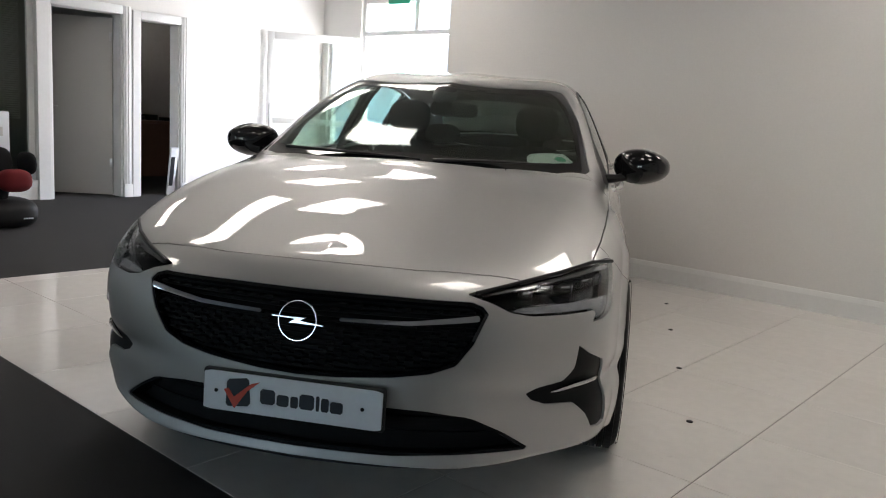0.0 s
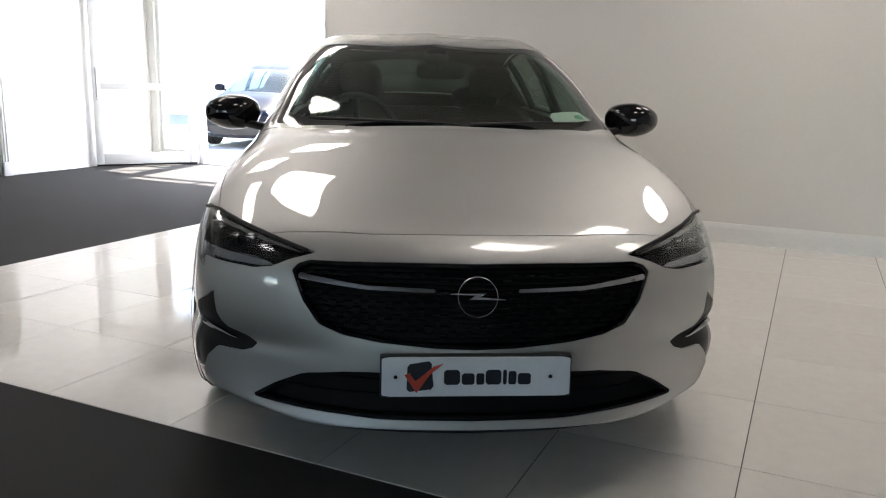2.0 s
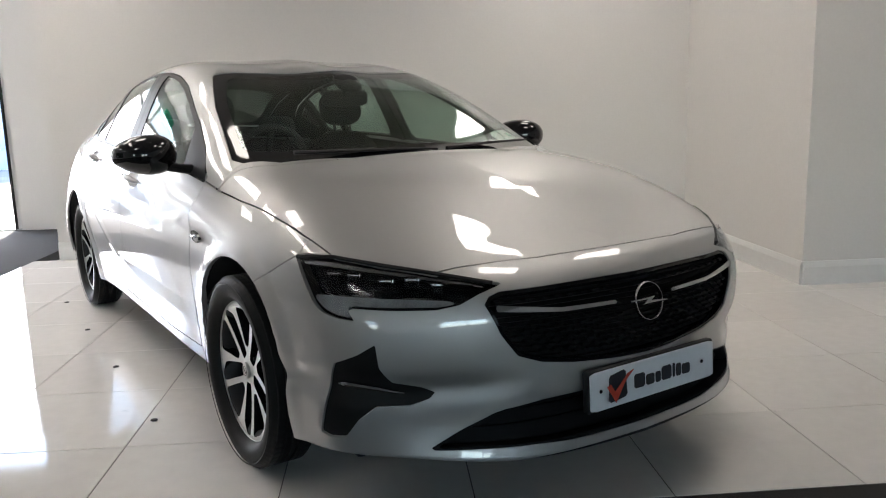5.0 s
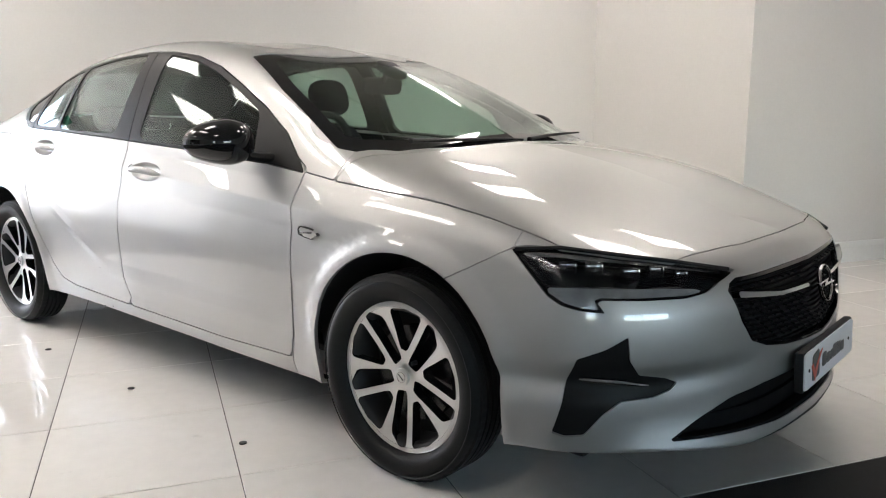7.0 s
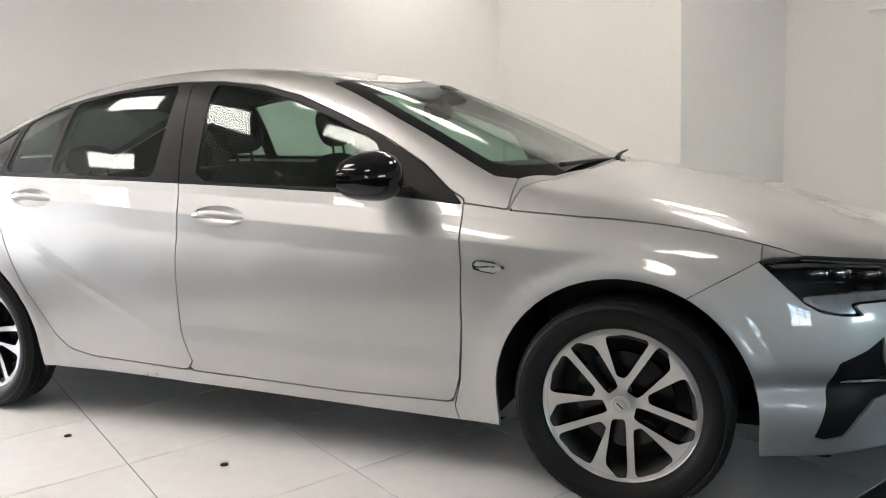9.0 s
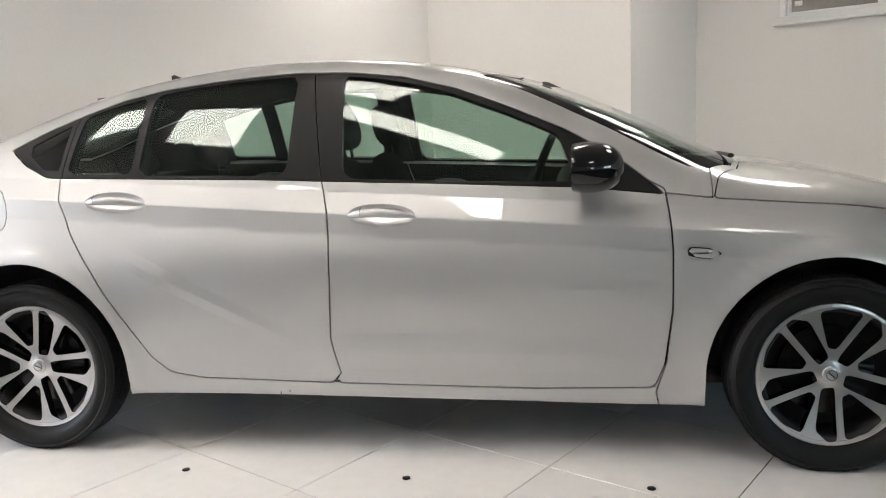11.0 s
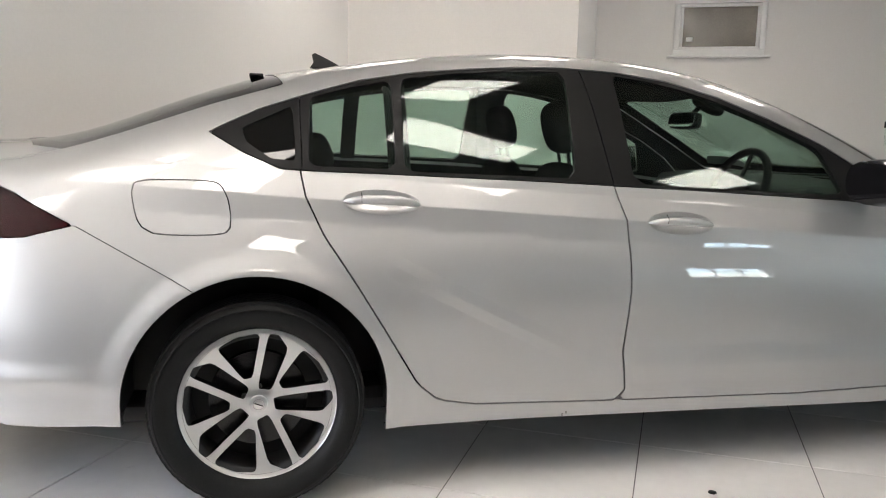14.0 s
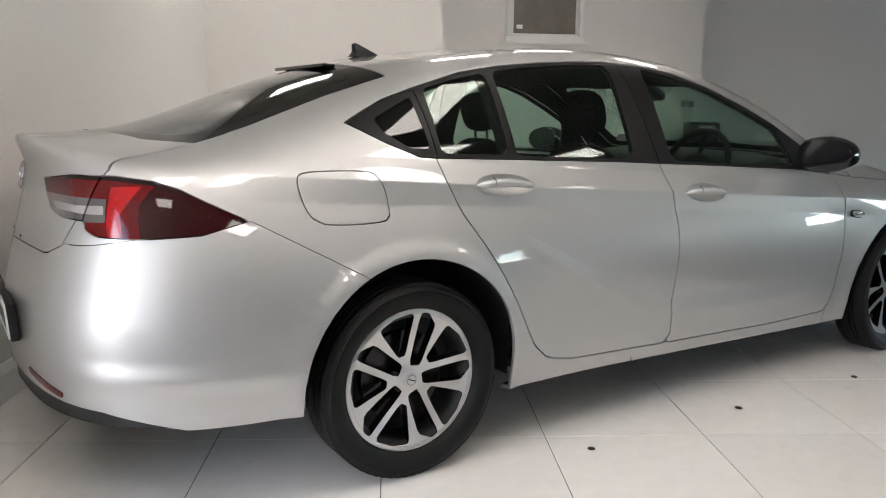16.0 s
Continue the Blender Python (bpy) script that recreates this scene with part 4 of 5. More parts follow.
# bonnet, grille, intakes
BONNET = [(-.1, -2.236), (.291, -2.214), (.462, -2.182), (.588, -2.145), (.69, -2.035), (.775, -1.907), (.795, -1.76), (.806, -1.60), (.815, -1.30), (.812, -1.06), (.745, -1.085), (.64, -1.163), (.34, -1.233), (-.1, -1.262)]
bonnet, body = carve(body, lambda v: np.maximum(inside(top(v), BONNET), .69 - v[:, 2]))
panel("bonnet", bonnet, PAINT, car, "silver bonnet with a raised centre crease", .02, "middle")
GRILLE = [(-.1, .683), (.247, .684), (.462, .682), (.495, .671), (.512, .652), (.481, .57), (.437, .507), (.37, .482), (.27, .467), (.11, .454), (-.1, .450)]
grille, body = carve(body, lambda v: np.maximum(inside(front(v), GRILLE), v[:, 1] + 1.9), 0)
INTAKE = [(-.1, .389), (.35, .377), (.482, .355), (.566, .307), (.65, .247), (.52, .25), (.377, .246), (.27, .238), (-.1, .238)]
intake, body = carve(body, lambda v: np.maximum(inside(front(v), rounded(INTAKE, 1, .12)), v[:, 1] + 1.9), 0)
FOG = [(.604, .552), (.658, .519), (.731, .488), (.750, .43), (.788, .276), (.757, .267), (.707, .275), (.664, .331), (.612, .372), (.519, .375), (.470, .392), (.452, .411), (.49, .427), (.566, .442), (.596, .485)]
fog, body = carve(body, lambda v: np.maximum(inside(corner(v), rounded(FOG, 1, .05)), v[:, 1] + 1.7), 0)
SEAM = [(-3, -.1), (-1.42, -.1), (-1.594, .653), (-1.795, .762), (-1.80, .9), (-3, .9)]
bumper, body = carve(body, lambda v: inside(side(v), SEAM), .0025)
under_lip, bumper = carve(bumper, lambda v: v[:, 2] - .213 + .004 * np.clip(v[:, 0] / .8, 0, 1), 0)
panel("front_bumper", bumper, PAINT, car, "silver front bumper", .014, "middle")
panel("front_lip", under_lip, (PLASTIC, PLASTIC), car, "black lower bumper edge", .03, "middle")

# doors, wings, flaps
EDGE = [(.265, .99), (.237, .882), (.231, .78), (.229, .659), (.242, .446), (.217, .312), (.252, .275)]
FRONT_DOOR = [(-.905, .93), (-.914, .852), (-.922, .735), (-.92, .543), (-.898, .357), (-.865, .266), (-.448, .261), *EDGE[::-1], (.29, 1.1), (-.6, 1.1)]
REAR_DOOR = [*EDGE, (.735, .291), (.859, .313), (.928, .372), (1.028, .54), (1.123, .696), (1.218, .841), (1.27, .955), (1.284, 1.035), (1.2, 1.1), (.29, 1.1)]
front_door, body = carve(body, lambda v: np.maximum(inside(side(v), FRONT_DOOR), .45 - v[:, 0]), .005)
rear_door, body = carve(body, lambda v: np.maximum(inside(side(v), REAR_DOOR), .45 - v[:, 0]), .005)
HANDLES = ((.043, .872), (1.04, .938))


def oval(hy, hz, ry=.116, rz=.036):
    return [(hy + ry * math.cos(a), hz + rz * math.sin(a) + .04 * ry * math.cos(a)) for a in (2 * math.pi * k / 40 for k in range(40))]


whole_doors = (front_door, rear_door)
front_door = carve(front_door, lambda v: inside(side(v), oval(*HANDLES[0])), 0)[1]
rear_door = carve(rear_door, lambda v: inside(side(v), oval(*HANDLES[1])), 0)[1]
front_doors = panel("front_door", front_door, PAINT, car, "silver front door", .05)
rear_doors = panel("rear_door", rear_door, PAINT, car, "silver rear door with a pressed blade line", .05)
WING = [(-2, -.1), (-2, 1.02), (-1.062, 1.02), (-1.057, .897), (-.907, .917), (-.918, .735), (-.921, .543), (-.902, .357), (-.87, .25), (-.95, -.1)]
wing, body = carve(body, lambda v: np.maximum(inside(side(v), WING), .4 - v[:, 0]))
panel("front_wing", wing, PAINT, car, "silver front wing", .015)
FUEL = [(1.768, .962), (1.757, .997), (1.60, .999), (1.52, .994), (1.495, .95), (1.487, .895), (1.49, .846), (1.60, .841), (1.72, .846), (1.752, .885)]
flap, body = carve(body, lambda v: np.maximum(inside(side(v), rounded(FUEL, 2, .2)), .45 - v[:, 0]), .0032)
panel("fuel_flap", flap, PAINT, car, "silver fuel filler flap", .01)
LID = [(-.2, .755), (.42, .757), (.515, .79), (.584, .901), (.60, 1.005), (.575, 1.037), (.556, 1.08), (.54, 1.3), (-.2, 1.3)]
lid, body = carve(body, lambda v: np.maximum(inside(front(v), LID), 1.9 - v[:, 1]))
panel("tailgate", lid, PAINT, car, "silver tailgate below the rear window", .02, "middle")
REAR_BUMPER = [(1.42, -.1), (1.594, .688), (1.92, .869), (2.05, .84), (2.2, .83), (2.34, .80), (2.7, .77), (2.7, -.1)]
rear_bumper, body = carve(body, lambda v: inside(side(v), REAR_BUMPER), .0022)
valance, rear_bumper = carve(rear_bumper, lambda v: v[:, 2] - (.292 + np.clip((v[:, 1] - 2.12) / .2, 0, 1) * .05), 0)
panel("rear_bumper", rear_bumper, PAINT, car, "silver rear bumper", .014, "middle")
panel("rear_valance", valance.moved(-.01), (PLASTIC, PLASTIC), car, "black lower bumper panel", .03, "middle")
panel("body_shell", body, PAINT, car, "silver roof, pillars, sills and rear quarters", .014, "middle")

# headlamp insides
for ob in panel("headlight", lamp, (LENS, LENS), car, "clear headlight lens over LED units", .003):
    ob.visible_shadow = False
    s = -1 if ob.data.vertices[0].co.x < 0 else 1
    deep = bowl.moved(-.045)
    pieces = [("bowl", deep, SMOKE, "dark headlight bowl", .03), ("light_guide", guide.moved(-.012), DRL, "pale angled light guide", .02)]
    pieces += [("chrome_line", line.moved(-.009), CHROME, "thin bright line: chrome brow strip and the guide's drawn-in glint", .006) for line in lines]
    for nm, sh, m, lab, depth in pieces:
        v, f, n, i = panel_arrays(sh, depth, s < 0)
        b = new(nm, to_mesh(nm, v, f, n, (m, m), i))
        b.parent = ob
        tagged(b, lab)
    for c, z, wide in ((.752, .716, .022), (.682, .715, .021), (.585, .703, .021), (.515, .706, .019), (.445, .693, .015)):
        q = corner(lamp.v) - np.array((c, z))
        near = np.argsort((q * q).sum(1))[:6]
        (x, y, _), (nx, ny, _) = lamp.v[near].mean(0), lamp.n[near].mean(0)
        turn = math.degrees(math.atan2(nx, -ny))
        at = pose(s * (x - .030 * nx), y - .030 * ny, z, 0, 0, s * turn)
        unit = part("led_unit", shifted(slab(-wide, wide, -.010, .012, -.016, .016, .004), at), SMOKE, ob, "dark LED module")
        part("reflector", shifted(slab(-wide * .8, wide * .8, -.0125, -.0095, .004, .0115, .001), at), CHROME, unit, "chromed reflector")
        part("projector_lens", shifted(blob((wide * .62, .009, .0075), 2.4), at @ pose(0, -.011, -.004)), GLOSS, unit, "clear projector lens")
        part("fin", shifted(slab(wide * .98, wide * 1.12, -.016, .010, -.014, .014, .001), at), CHROME, unit, "thin chrome fin")
    edge = [(lx * s, ly, lz) for lx, ly, lz in ((.836, -1.80, .757), (.775, -1.906, .765), (.688, -2.036, .748), (.588, -2.146, .729), (.47, -2.245, .703))]
    part("seal", tube(edge, .006, 6), PLASTIC, ob, "black rubber lamp seal")

# tail lamps: the seam of the tailgate parts each of them
inner_tail, outer_tail = carve(tail, lambda v: v[:, 0] - (.592 + (v[:, 2] - .93) * .06), .006)
for nm, sh, lab in (("inner_tail_light", inner_tail, "red tail light on the tailgate"), ("tail_light", outer_tail, "red wrap-round tail light with a pale reversing field")):
    rim_top, red = carve(sh, lambda v: inside(corner_rear(v), [(.03, 1.02), (.62, 1.02), (.612, .940), (.521, .968), (.409, .979), (.264, .977), (.073, .954), (.03, .954)]), 0)
    pale, red = carve(red, lambda v: inside(corner_rear(v), [(.09, .928), (.405, .930), (.412, .868), (.335, .864), (.16, .872), (.09, .90)]), 0)
    strip, pale = carve(pale, lambda v: inside(corner_rear(v), [(.14, .910), (.30, .907), (.40, .912), (.404, .888), (.33, .886), (.19, .889)]), 0)
    dark, red = carve(red, lambda v: inside(corner_rear(v), [(.56, 1.0), (.525, .955), (.505, .915), (.51, .87), (.53, .80), (.9, .80), (.9, 1.0)]), 0)
    bright, red = carve(red, lambda v: inside(corner_rear(v), [(.412, .962), (.50, .966), (.478, .93), (.455, .89), (.472, .83), (.43, .82), (.416, .87)]), 0)
    for ob in panel(nm, red, (RED_LENS, RED_LENS), car, lab, .02):
        s = ob.data.vertices[0].co.x < 0
        for pn, piece, m in (("smoked_edge", rim_top, LAMP_EDGE), ("pale_field", pale, SMOKED), ("pale_strip", strip, PALE_LENS), ("dark_field", dark, DEEP_RED), ("bright_field", bright, BRIGHT_RED)):
            if len(piece.t):
                v, f, n, i = panel_arrays(piece, .02, s)
                b = new(pn, to_mesh(pn, v, f, n, (m, m), i))
                b.parent = ob

# grille
def band_of(sh, at, half):
    """The strip of a shell round one height."""
    low_cut = cut(sh, sh.v[:, 2] - at - half)[0]
    return cut(low_cut, at - half - low_cut.v[:, 2])[0]


def across(sh, p, axes, depth):
    """The place on a shell, in its third axis, over a point of its plan, by a plane through its neighbours."""
    q = sh.v[:, axes] - np.asarray(p)
    near = np.argsort((q * q).sum(1))[:10]
    a = np.column_stack((np.ones(len(near)), q[near]))
    return np.linalg.lstsq(a, sh.v[near, depth], rcond=None)[0]


back = panel("grille", grille.moved(-.045), (MESH_BLACK, MESH_BLACK), car, "black grille with fine bars behind a chrome badge", .01, "middle")[0]
rim_band, _ = carve(grille, lambda v: -inside(front(v), GRILLE) - .009, 0)
panel("grille_surround", rim_band.moved(-.004), (GLOSS, PLASTIC), back, "", .045, "middle")
for k in range(14):
    zk = .470 + k * .0155
    bar = band_of(grille, zk, .0036)
    panel("grille_bar", bar.moved(-.026), (MESH_BLACK, MESH_BLACK), back, "", .012, "middle")
# short raised dashes between the bars
dash_v, dash_f = [], []
for k in range(13):
    for j in range(-11, 12):
        gx, gz = .044 * (j + .5 * (k % 2)), .4778 + k * .0155
        if inside(np.array([(abs(gx), gz)]), GRILLE)[0] > -.022 or (abs(gz - .62) < .014 and abs(gx) > .09) or math.hypot(gx, gz - .603) < .085:
            continue
        gy = across(grille, (abs(gx), gz), [0, 2], 1)
        start = len(dash_v)
        for sx, sy, sz in ((i, j, k) for i in (-.012, .012) for j in (.0, .012) for k in (-.0028, .0028)):
            dash_v.append((gx + sx, gy[0] + gy[1] * sx * (1 if gx > 0 else -1) + sy + .014, gz + sz + (.002 if sy else 0)))
        dash_f += [[start + i for i in f] for f in ((0, 1, 3, 2), (4, 6, 7, 5), (0, 4, 5, 1), (2, 3, 7, 6), (0, 2, 6, 4), (1, 5, 7, 3))]
me = bpy.data.meshes.new("grille_lattice")
me.from_pydata(dash_v, [], dash_f)
me.materials.append(MESH_BLACK)
dashes = new("grille_lattice", me)
dashes.parent = back
tagged(dashes, "short raised black dashes", kind="stuff")
WINGBAR = [(.113, .6175), (.30, .623), (.485, .647), (.49, .632), (.30, .612), (.113, .608)]
wing_bar = cut(grille, inside(front(grille.v), WINGBAR))[0]
panel("chrome_bar", wing_bar.moved(.010), (CHROME, CHROME), back, "chrome bar", .03)
tilt = pose(0, -2.372, .603, -12)
ring = turned([(.0545 + .0028 * math.cos(a), .006 * math.sin(a)) for a in (2 * math.pi * k / 10 for k in range(10))], 56, "Y", True)
part("badge_ring", shifted(ring, tilt), CHROME, back, "round chrome badge ring")
bolt = [(-.088, .012), (-.02, .012), (.03, .013), (.012, .001), (.088, -.006), (.088, -.011), (.0, -.0095), (-.032, -.010), (-.012, .004), (-.088, .006)]
part("badge_bolt", shifted(plate_of([(x * .86, z * .86) for x, z in bolt], .008, .0015), tilt @ pose(0, -.006, 0)), CHROME, back, "chrome zigzag", False)

# intakes below
low = panel("lower_intake", intake.moved(-.05), (MESH_BLACK, MESH_BLACK), car, "black lower air intake", .01, "middle")[0]
for zk in (.295, .335):
    bar = band_of(intake, zk, .004)
    panel("intake_bar", bar.moved(-.038), (MESH_BLACK, MESH_BLACK), low, "", .02, "middle")
rim_low, _ = carve(intake, lambda v: -inside(front(v), rounded(INTAKE, 1, .12)) - .007, 0)
panel("intake_surround", rim_low.moved(-.004), (MESH_BLACK, MESH_BLACK), low, "", .055, "middle")
lip = cut(intake, np.maximum(intake.v[:, 2] - .250, 0 * intake.v[:, 2] - 1))[0]
panel("intake_lip", lip.moved(-.006), (MESH_BLACK, MESH_BLACK), low, "", .03, "middle")
for ob in panel("fog_surround", fog.moved(-.008), (TRIM, TRIM), car, "gloss black bumper corner vent", .02):
    s = -1 if ob.data.vertices[0].co.x < 0 else 1
    blade = []
    for c, z in ((.722, .431), (.70, .431), (.66, .428), (.61, .422), (.56, .413), (.535, .410)):
        q = corner(fog.v) - np.array((c, z))
        near = np.argsort((q * q).sum(1))[:6]
        x, y = fog.v[near, 0].mean(), fog.v[near, 1].mean()
        blade.append((s * (x + .001), y - .001, z))
    part("chrome_blade", tube(blade, [.003, .008, .0085, .0075, .005, .002], 8), CHROME, ob, "chrome blade")


# number plates: the dealer's mark becomes plain shapes
def number_plate(m, marks):
    bm = plate_of(rounded([(-.26, -.0555), (.26, -.0555), (.26, .0555), (-.26, .0555)], 2, .04), .006, .0015)
    p = part("number_plate", shifted(bm, m), PLATE, car, "white plate with a dark mark and a red tick", False)
    part("plate_holder", shifted(slab(-.265, .265, .004, .03, -.06, .06, .006), m), PLASTIC, p, "black plate holder")
    if not marks:
        part("plate_bar", shifted(plate_of([(-.20, -.03), (.21, -.03), (.21, .03), (-.20, .03)], .002), m @ pose(0, -.001, 0)), INK, p, "dark bar", False)
        return
    square = rounded([(-.192, -.042), (-.118, -.034), (-.125, .046), (-.190, .036)], 1, .1)
    part("mark_square", shifted(plate_of(square, .002), m @ pose(0, -.001, 0)), INK, p, "dark square", False)
    tick = [(-.198, .006), (-.184, .012), (-.168, -.012), (-.118, .030), (-.092, .038), (-.128, .008), (-.165, -.045)]
    part("tick", shifted(plate_of(tick, .002), m @ pose(0, -.002, 0)), RED_INK, p, "red tick", False)
    for x0, x1, z1 in ((-.090, -.046, .020), (-.041, -.006, .010), (-.001, .021, .010), (.025, .068, .020), (.073, .083, .020), (.088, .110, .016), (.114, .150, .010)):
        bar = rounded([(x0, -.022), (x1, -.022), (x1, z1), (x0, z1)], 1, .15)
        part("plate_bar", shifted(plate_of(bar, .002), m @ pose(0, -.001, 0)), INK, p, "dark bar", False)
    for x in (-.222, .205):
        part("screw", shifted(turned([(0, -.002), (.005, -.002), (.006, .001)], 12, "Y"), m @ pose(x, 0, 0)), TRIM, p)


number_plate(pose(0, -2.405, .386, -3), True)
number_plate(pose(0, 2.507, .52, 4, 0, 180), False)


# wheels
def build_wheel():
    barrel = turned([(.205, .10), (.205, -.03), (.215, -.045), (.222, -.05)], 64)
    hub = part("wheel", barrel, PLASTIC, car, "five twin-spoke alloy wheel with a black tyre")
    prof = [(.236, -.034), (.2375, -.050), (.243, -.062), (.254, -.073), (.268, -.079), (.288, -.081), (.306, -.074), (.3165, -.060)]
    tread = []
    for y0, y1 in ((-.060, -.036), (-.030, -.012), (-.006, .012), (.018, .036), (.042, .066)):
        tread += [(.316, y0 - .001), (.3235, y0 + .001), (.3235, y1 - .001), (.316, y1 + .001)]
    prof = prof + tread + [(.312, .078), (.290, .09), (.245, .085), (.205, .08)]
    bm = turned(prof, 280)
    for v in bm.verts:
        r = math.hypot(v.co.y, v.co.z)
        k = round(math.atan2(v.co.z, v.co.y) / (2 * math.pi) * 280)
        if r > .309 and k % 4 == 0 and abs(v.co.x) > .045:
            v.co.y *= 1 - .0018 / r
            v.co.z *= 1 - .0018 / r
    part("tyre", bm, RUBBER, hub, "black rubber tyre")
    tyre_marks = turned([(.300, -.0830), (.3035, -.0845), (.307, -.0815)], 96)
    part("sidewall_ring", tyre_marks, RUBBER, hub)
    # spoked face: a dished disc with ten windows cut out
    radii, steps = np.linspace(.0, .2345, 30), 180
    ang = np.linspace(0, 2 * math.pi, steps, endpoint=False)
    dish = -.052 + .020 * (1 - (radii / .2345) ** 2) - .010 * np.clip(1 - radii / .05, 0, 1) + .004 * np.clip((radii - .225) / .01, 0, 1)
    rr, aa = np.meshgrid(radii[1:], ang, indexing="ij")
    pts = np.stack((np.broadcast_to(dish[1:, None], rr.shape), rr * np.cos(aa), rr * np.sin(aa)), -1).reshape(-1, 3)
    n_r = len(radii) - 1
    idx = np.arange(n_r * steps).reshape(n_r, steps)
    nxt = np.roll(idx, -1, axis=1)
    qd = np.stack((idx[:-1], nxt[:-1], nxt[1:], idx[1:]), -1).reshape(-1, 4)
    tr = np.concatenate((qd[:, [0, 1, 2]], qd[:, [0, 2, 3]]))
    slope = np.gradient(dish, radii)[1:]
    nn = np.stack((np.full(rr.shape, -1.), np.broadcast_to(slope[:, None], rr.shape) * np.cos(aa), np.broadcast_to(slope[:, None], rr.shape) * np.sin(aa)), -1).reshape(-1, 3)
    nn /= np.linalg.norm(nn, axis=1, keepdims=True)
    face = Shell(pts, nn, np.zeros((len(pts), 2)), tr)
    test = np.cross(pts[tr[0, 1]] - pts[tr[0, 0]], pts[tr[0, 2]] - pts[tr[0, 0]])
    if test[0] > 0:
        face.t = face.t[:, ::-1]
    shapes = ([(.945, 81.5), (.957, 74), (.82, 62.5), (.24, 46.5), (.20, 92)], [(.90, 88.5), (.945, 90.5), (.94, 107), (.915, 123.5), (.38, 119), (.36, 102)])
    for k in range(5):
        for shape in shapes:
            poly = rounded([(.2345 * q * math.cos(radians(180 - a - 72 * k)), .2345 * q * math.sin(radians(180 - a - 72 * k))) for q, a in shape], 2, .10)
            face = cut(face, inside(side(face.v), poly) - .0010)[1]
    v, f, n, i = panel_arrays(face, .035, False)
    wall = np.zeros(len(f), int)
    wall[len(face.t):] = 1
    ob = new("rim", to_mesh("rim", v, f, n, (ALLOY, GLOSS), wall))
    ob.parent = hub
    tagged(ob, "machined alloy rim with gloss black pockets")
    part("rim_lip", turned([(.2340, -.0485), (.2355, -.0500), (.237, -.048), (.237, -.030)], 96), ALLOY, hub)
    # the disc's near-black colour holds the shade behind the spokes
    part("brake_disc", turned([(.0, .02), (.150, .02), (.150, .045), (.0, .045)], 64), SMOKE, hub, "brake disc, coloured near black for the shade behind the spokes")
    part("hub_cap", turned([(0, -.0465), (.0225, -.0465), (.0265, -.0445), (.028, -.040), (.028, -.030)], 32), ALLOY, hub, "round hub cap")
    part("cap_ring", turned([(.0150, -.0464), (.0155, -.0476), (.0175, -.0476), (.018, -.0464)], 32), CHROME, hub, "raised ring on the hub cap")
    part("cap_mark", shifted(slab(-.0476, -.0462, -.013, .013, -.0018, .0018), pose(0, 0, 0, 20)), PLASTIC, hub)
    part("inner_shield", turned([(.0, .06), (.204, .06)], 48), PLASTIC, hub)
    for k in range(5):
        a = radians(72 * k + 20)
        part("wheel_nut", shifted(turned([(0, -.022), (.009, -.022), (.010, .0)], 6), pose(0, .045 * math.cos(a), .045 * math.sin(a))), PLASTIC, hub)
    return hub


wheel = build_wheel()
wheel.matrix_basis = pose(-.836, -1.4165, .3205, 22)
for m in (pose(-.805, AXLE, .3235), pose(.836, -1.4165, .3205, 0, 0, 180), pose(.805, AXLE, .3235, 20, 0, 180)):
    copy_thing(wheel, m)
for s in (-1, 1):
    for wy, arch_z in ARCHES:
        bm = bmesh.new()
        arc = [(wy + .40 * math.cos(a), arch_z + .40 * math.sin(a)) for a in (math.pi * k / 24 for k in range(25))]
        arc = [(wy + .40, .29 if wy > 0 else .235)] + arc + [(wy - .40, .27)]
        loops = [[bm.verts.new((s * (x + (.05 * min(max((z - .33) / .2, 0), 1) if x > .6 else 0)), y, z)) for y, z in arc] for x in (.835, .55)]
        for a, b, c, d in zip(loops[0], loops[0][1:], loops[1][1:], loops[1]):
            bm.faces.new((a, b, c, d))
        bm.faces.new(loops[1])
        bmesh.ops.recalc_face_normals(bm, faces=bm.faces)
        part("wheel_arch_liner", bm, PLASTIC, car, "black plastic wheel arch liner")
part("underbody", slab(-.62, .62, -1.95, 2.05, .20, .26, .02), PLASTIC, car, "black underbody")
for s in (-1, 1):
    bm = slab(min(s * .50, s * .765), max(s * .50, s * .765), -1.99, -1.815, .185, .226, .012)
    part("air_deflector", bm, PLASTIC, car, "black rubber air deflector ahead of the wheel")

# mirrors
for s in (-1, 1):
    bm = blob((.125, .108, .080), 2.4)
    for v in bm.verts:
        k = v.co.x / .125
        v.co.y += .035 * k * k - (.02 if k < 0 else 0) * k
        v.co.z *= 1 - .22 * max(k, 0) - .0 * k
        v.co.y = min(v.co.y, .055)
        if s < 0:
            v.co.x = -v.co.x
    if s < 0:
        bmesh.ops.reverse_faces(bm, faces=bm.faces)
    mirror = part("door_mirror", shifted(bm, pose(s * .952, -.655, 1.016)), GLOSS, car, "gloss black door mirror")
    part("mirror_glass", shifted(blob((.092, .004, .055), 3), pose(s * .95, -.606, 1.016)), MIRROR, mirror, "mirror glass")
    arm = tube([(s * .79, -.70, .952), (s * .84, -.69, .958), (s * .90, -.67, .972)], [.036, .030, .032], 12, .6)
    part("mirror_arm", arm, TRIM, mirror, "black mirror arm")
    part("mirror_seam", tube([(s * .862, -.70, .985), (s * .95, -.742, .992), (s * 1.035, -.70, 1.0)], .003, 6), PLASTIC, mirror)

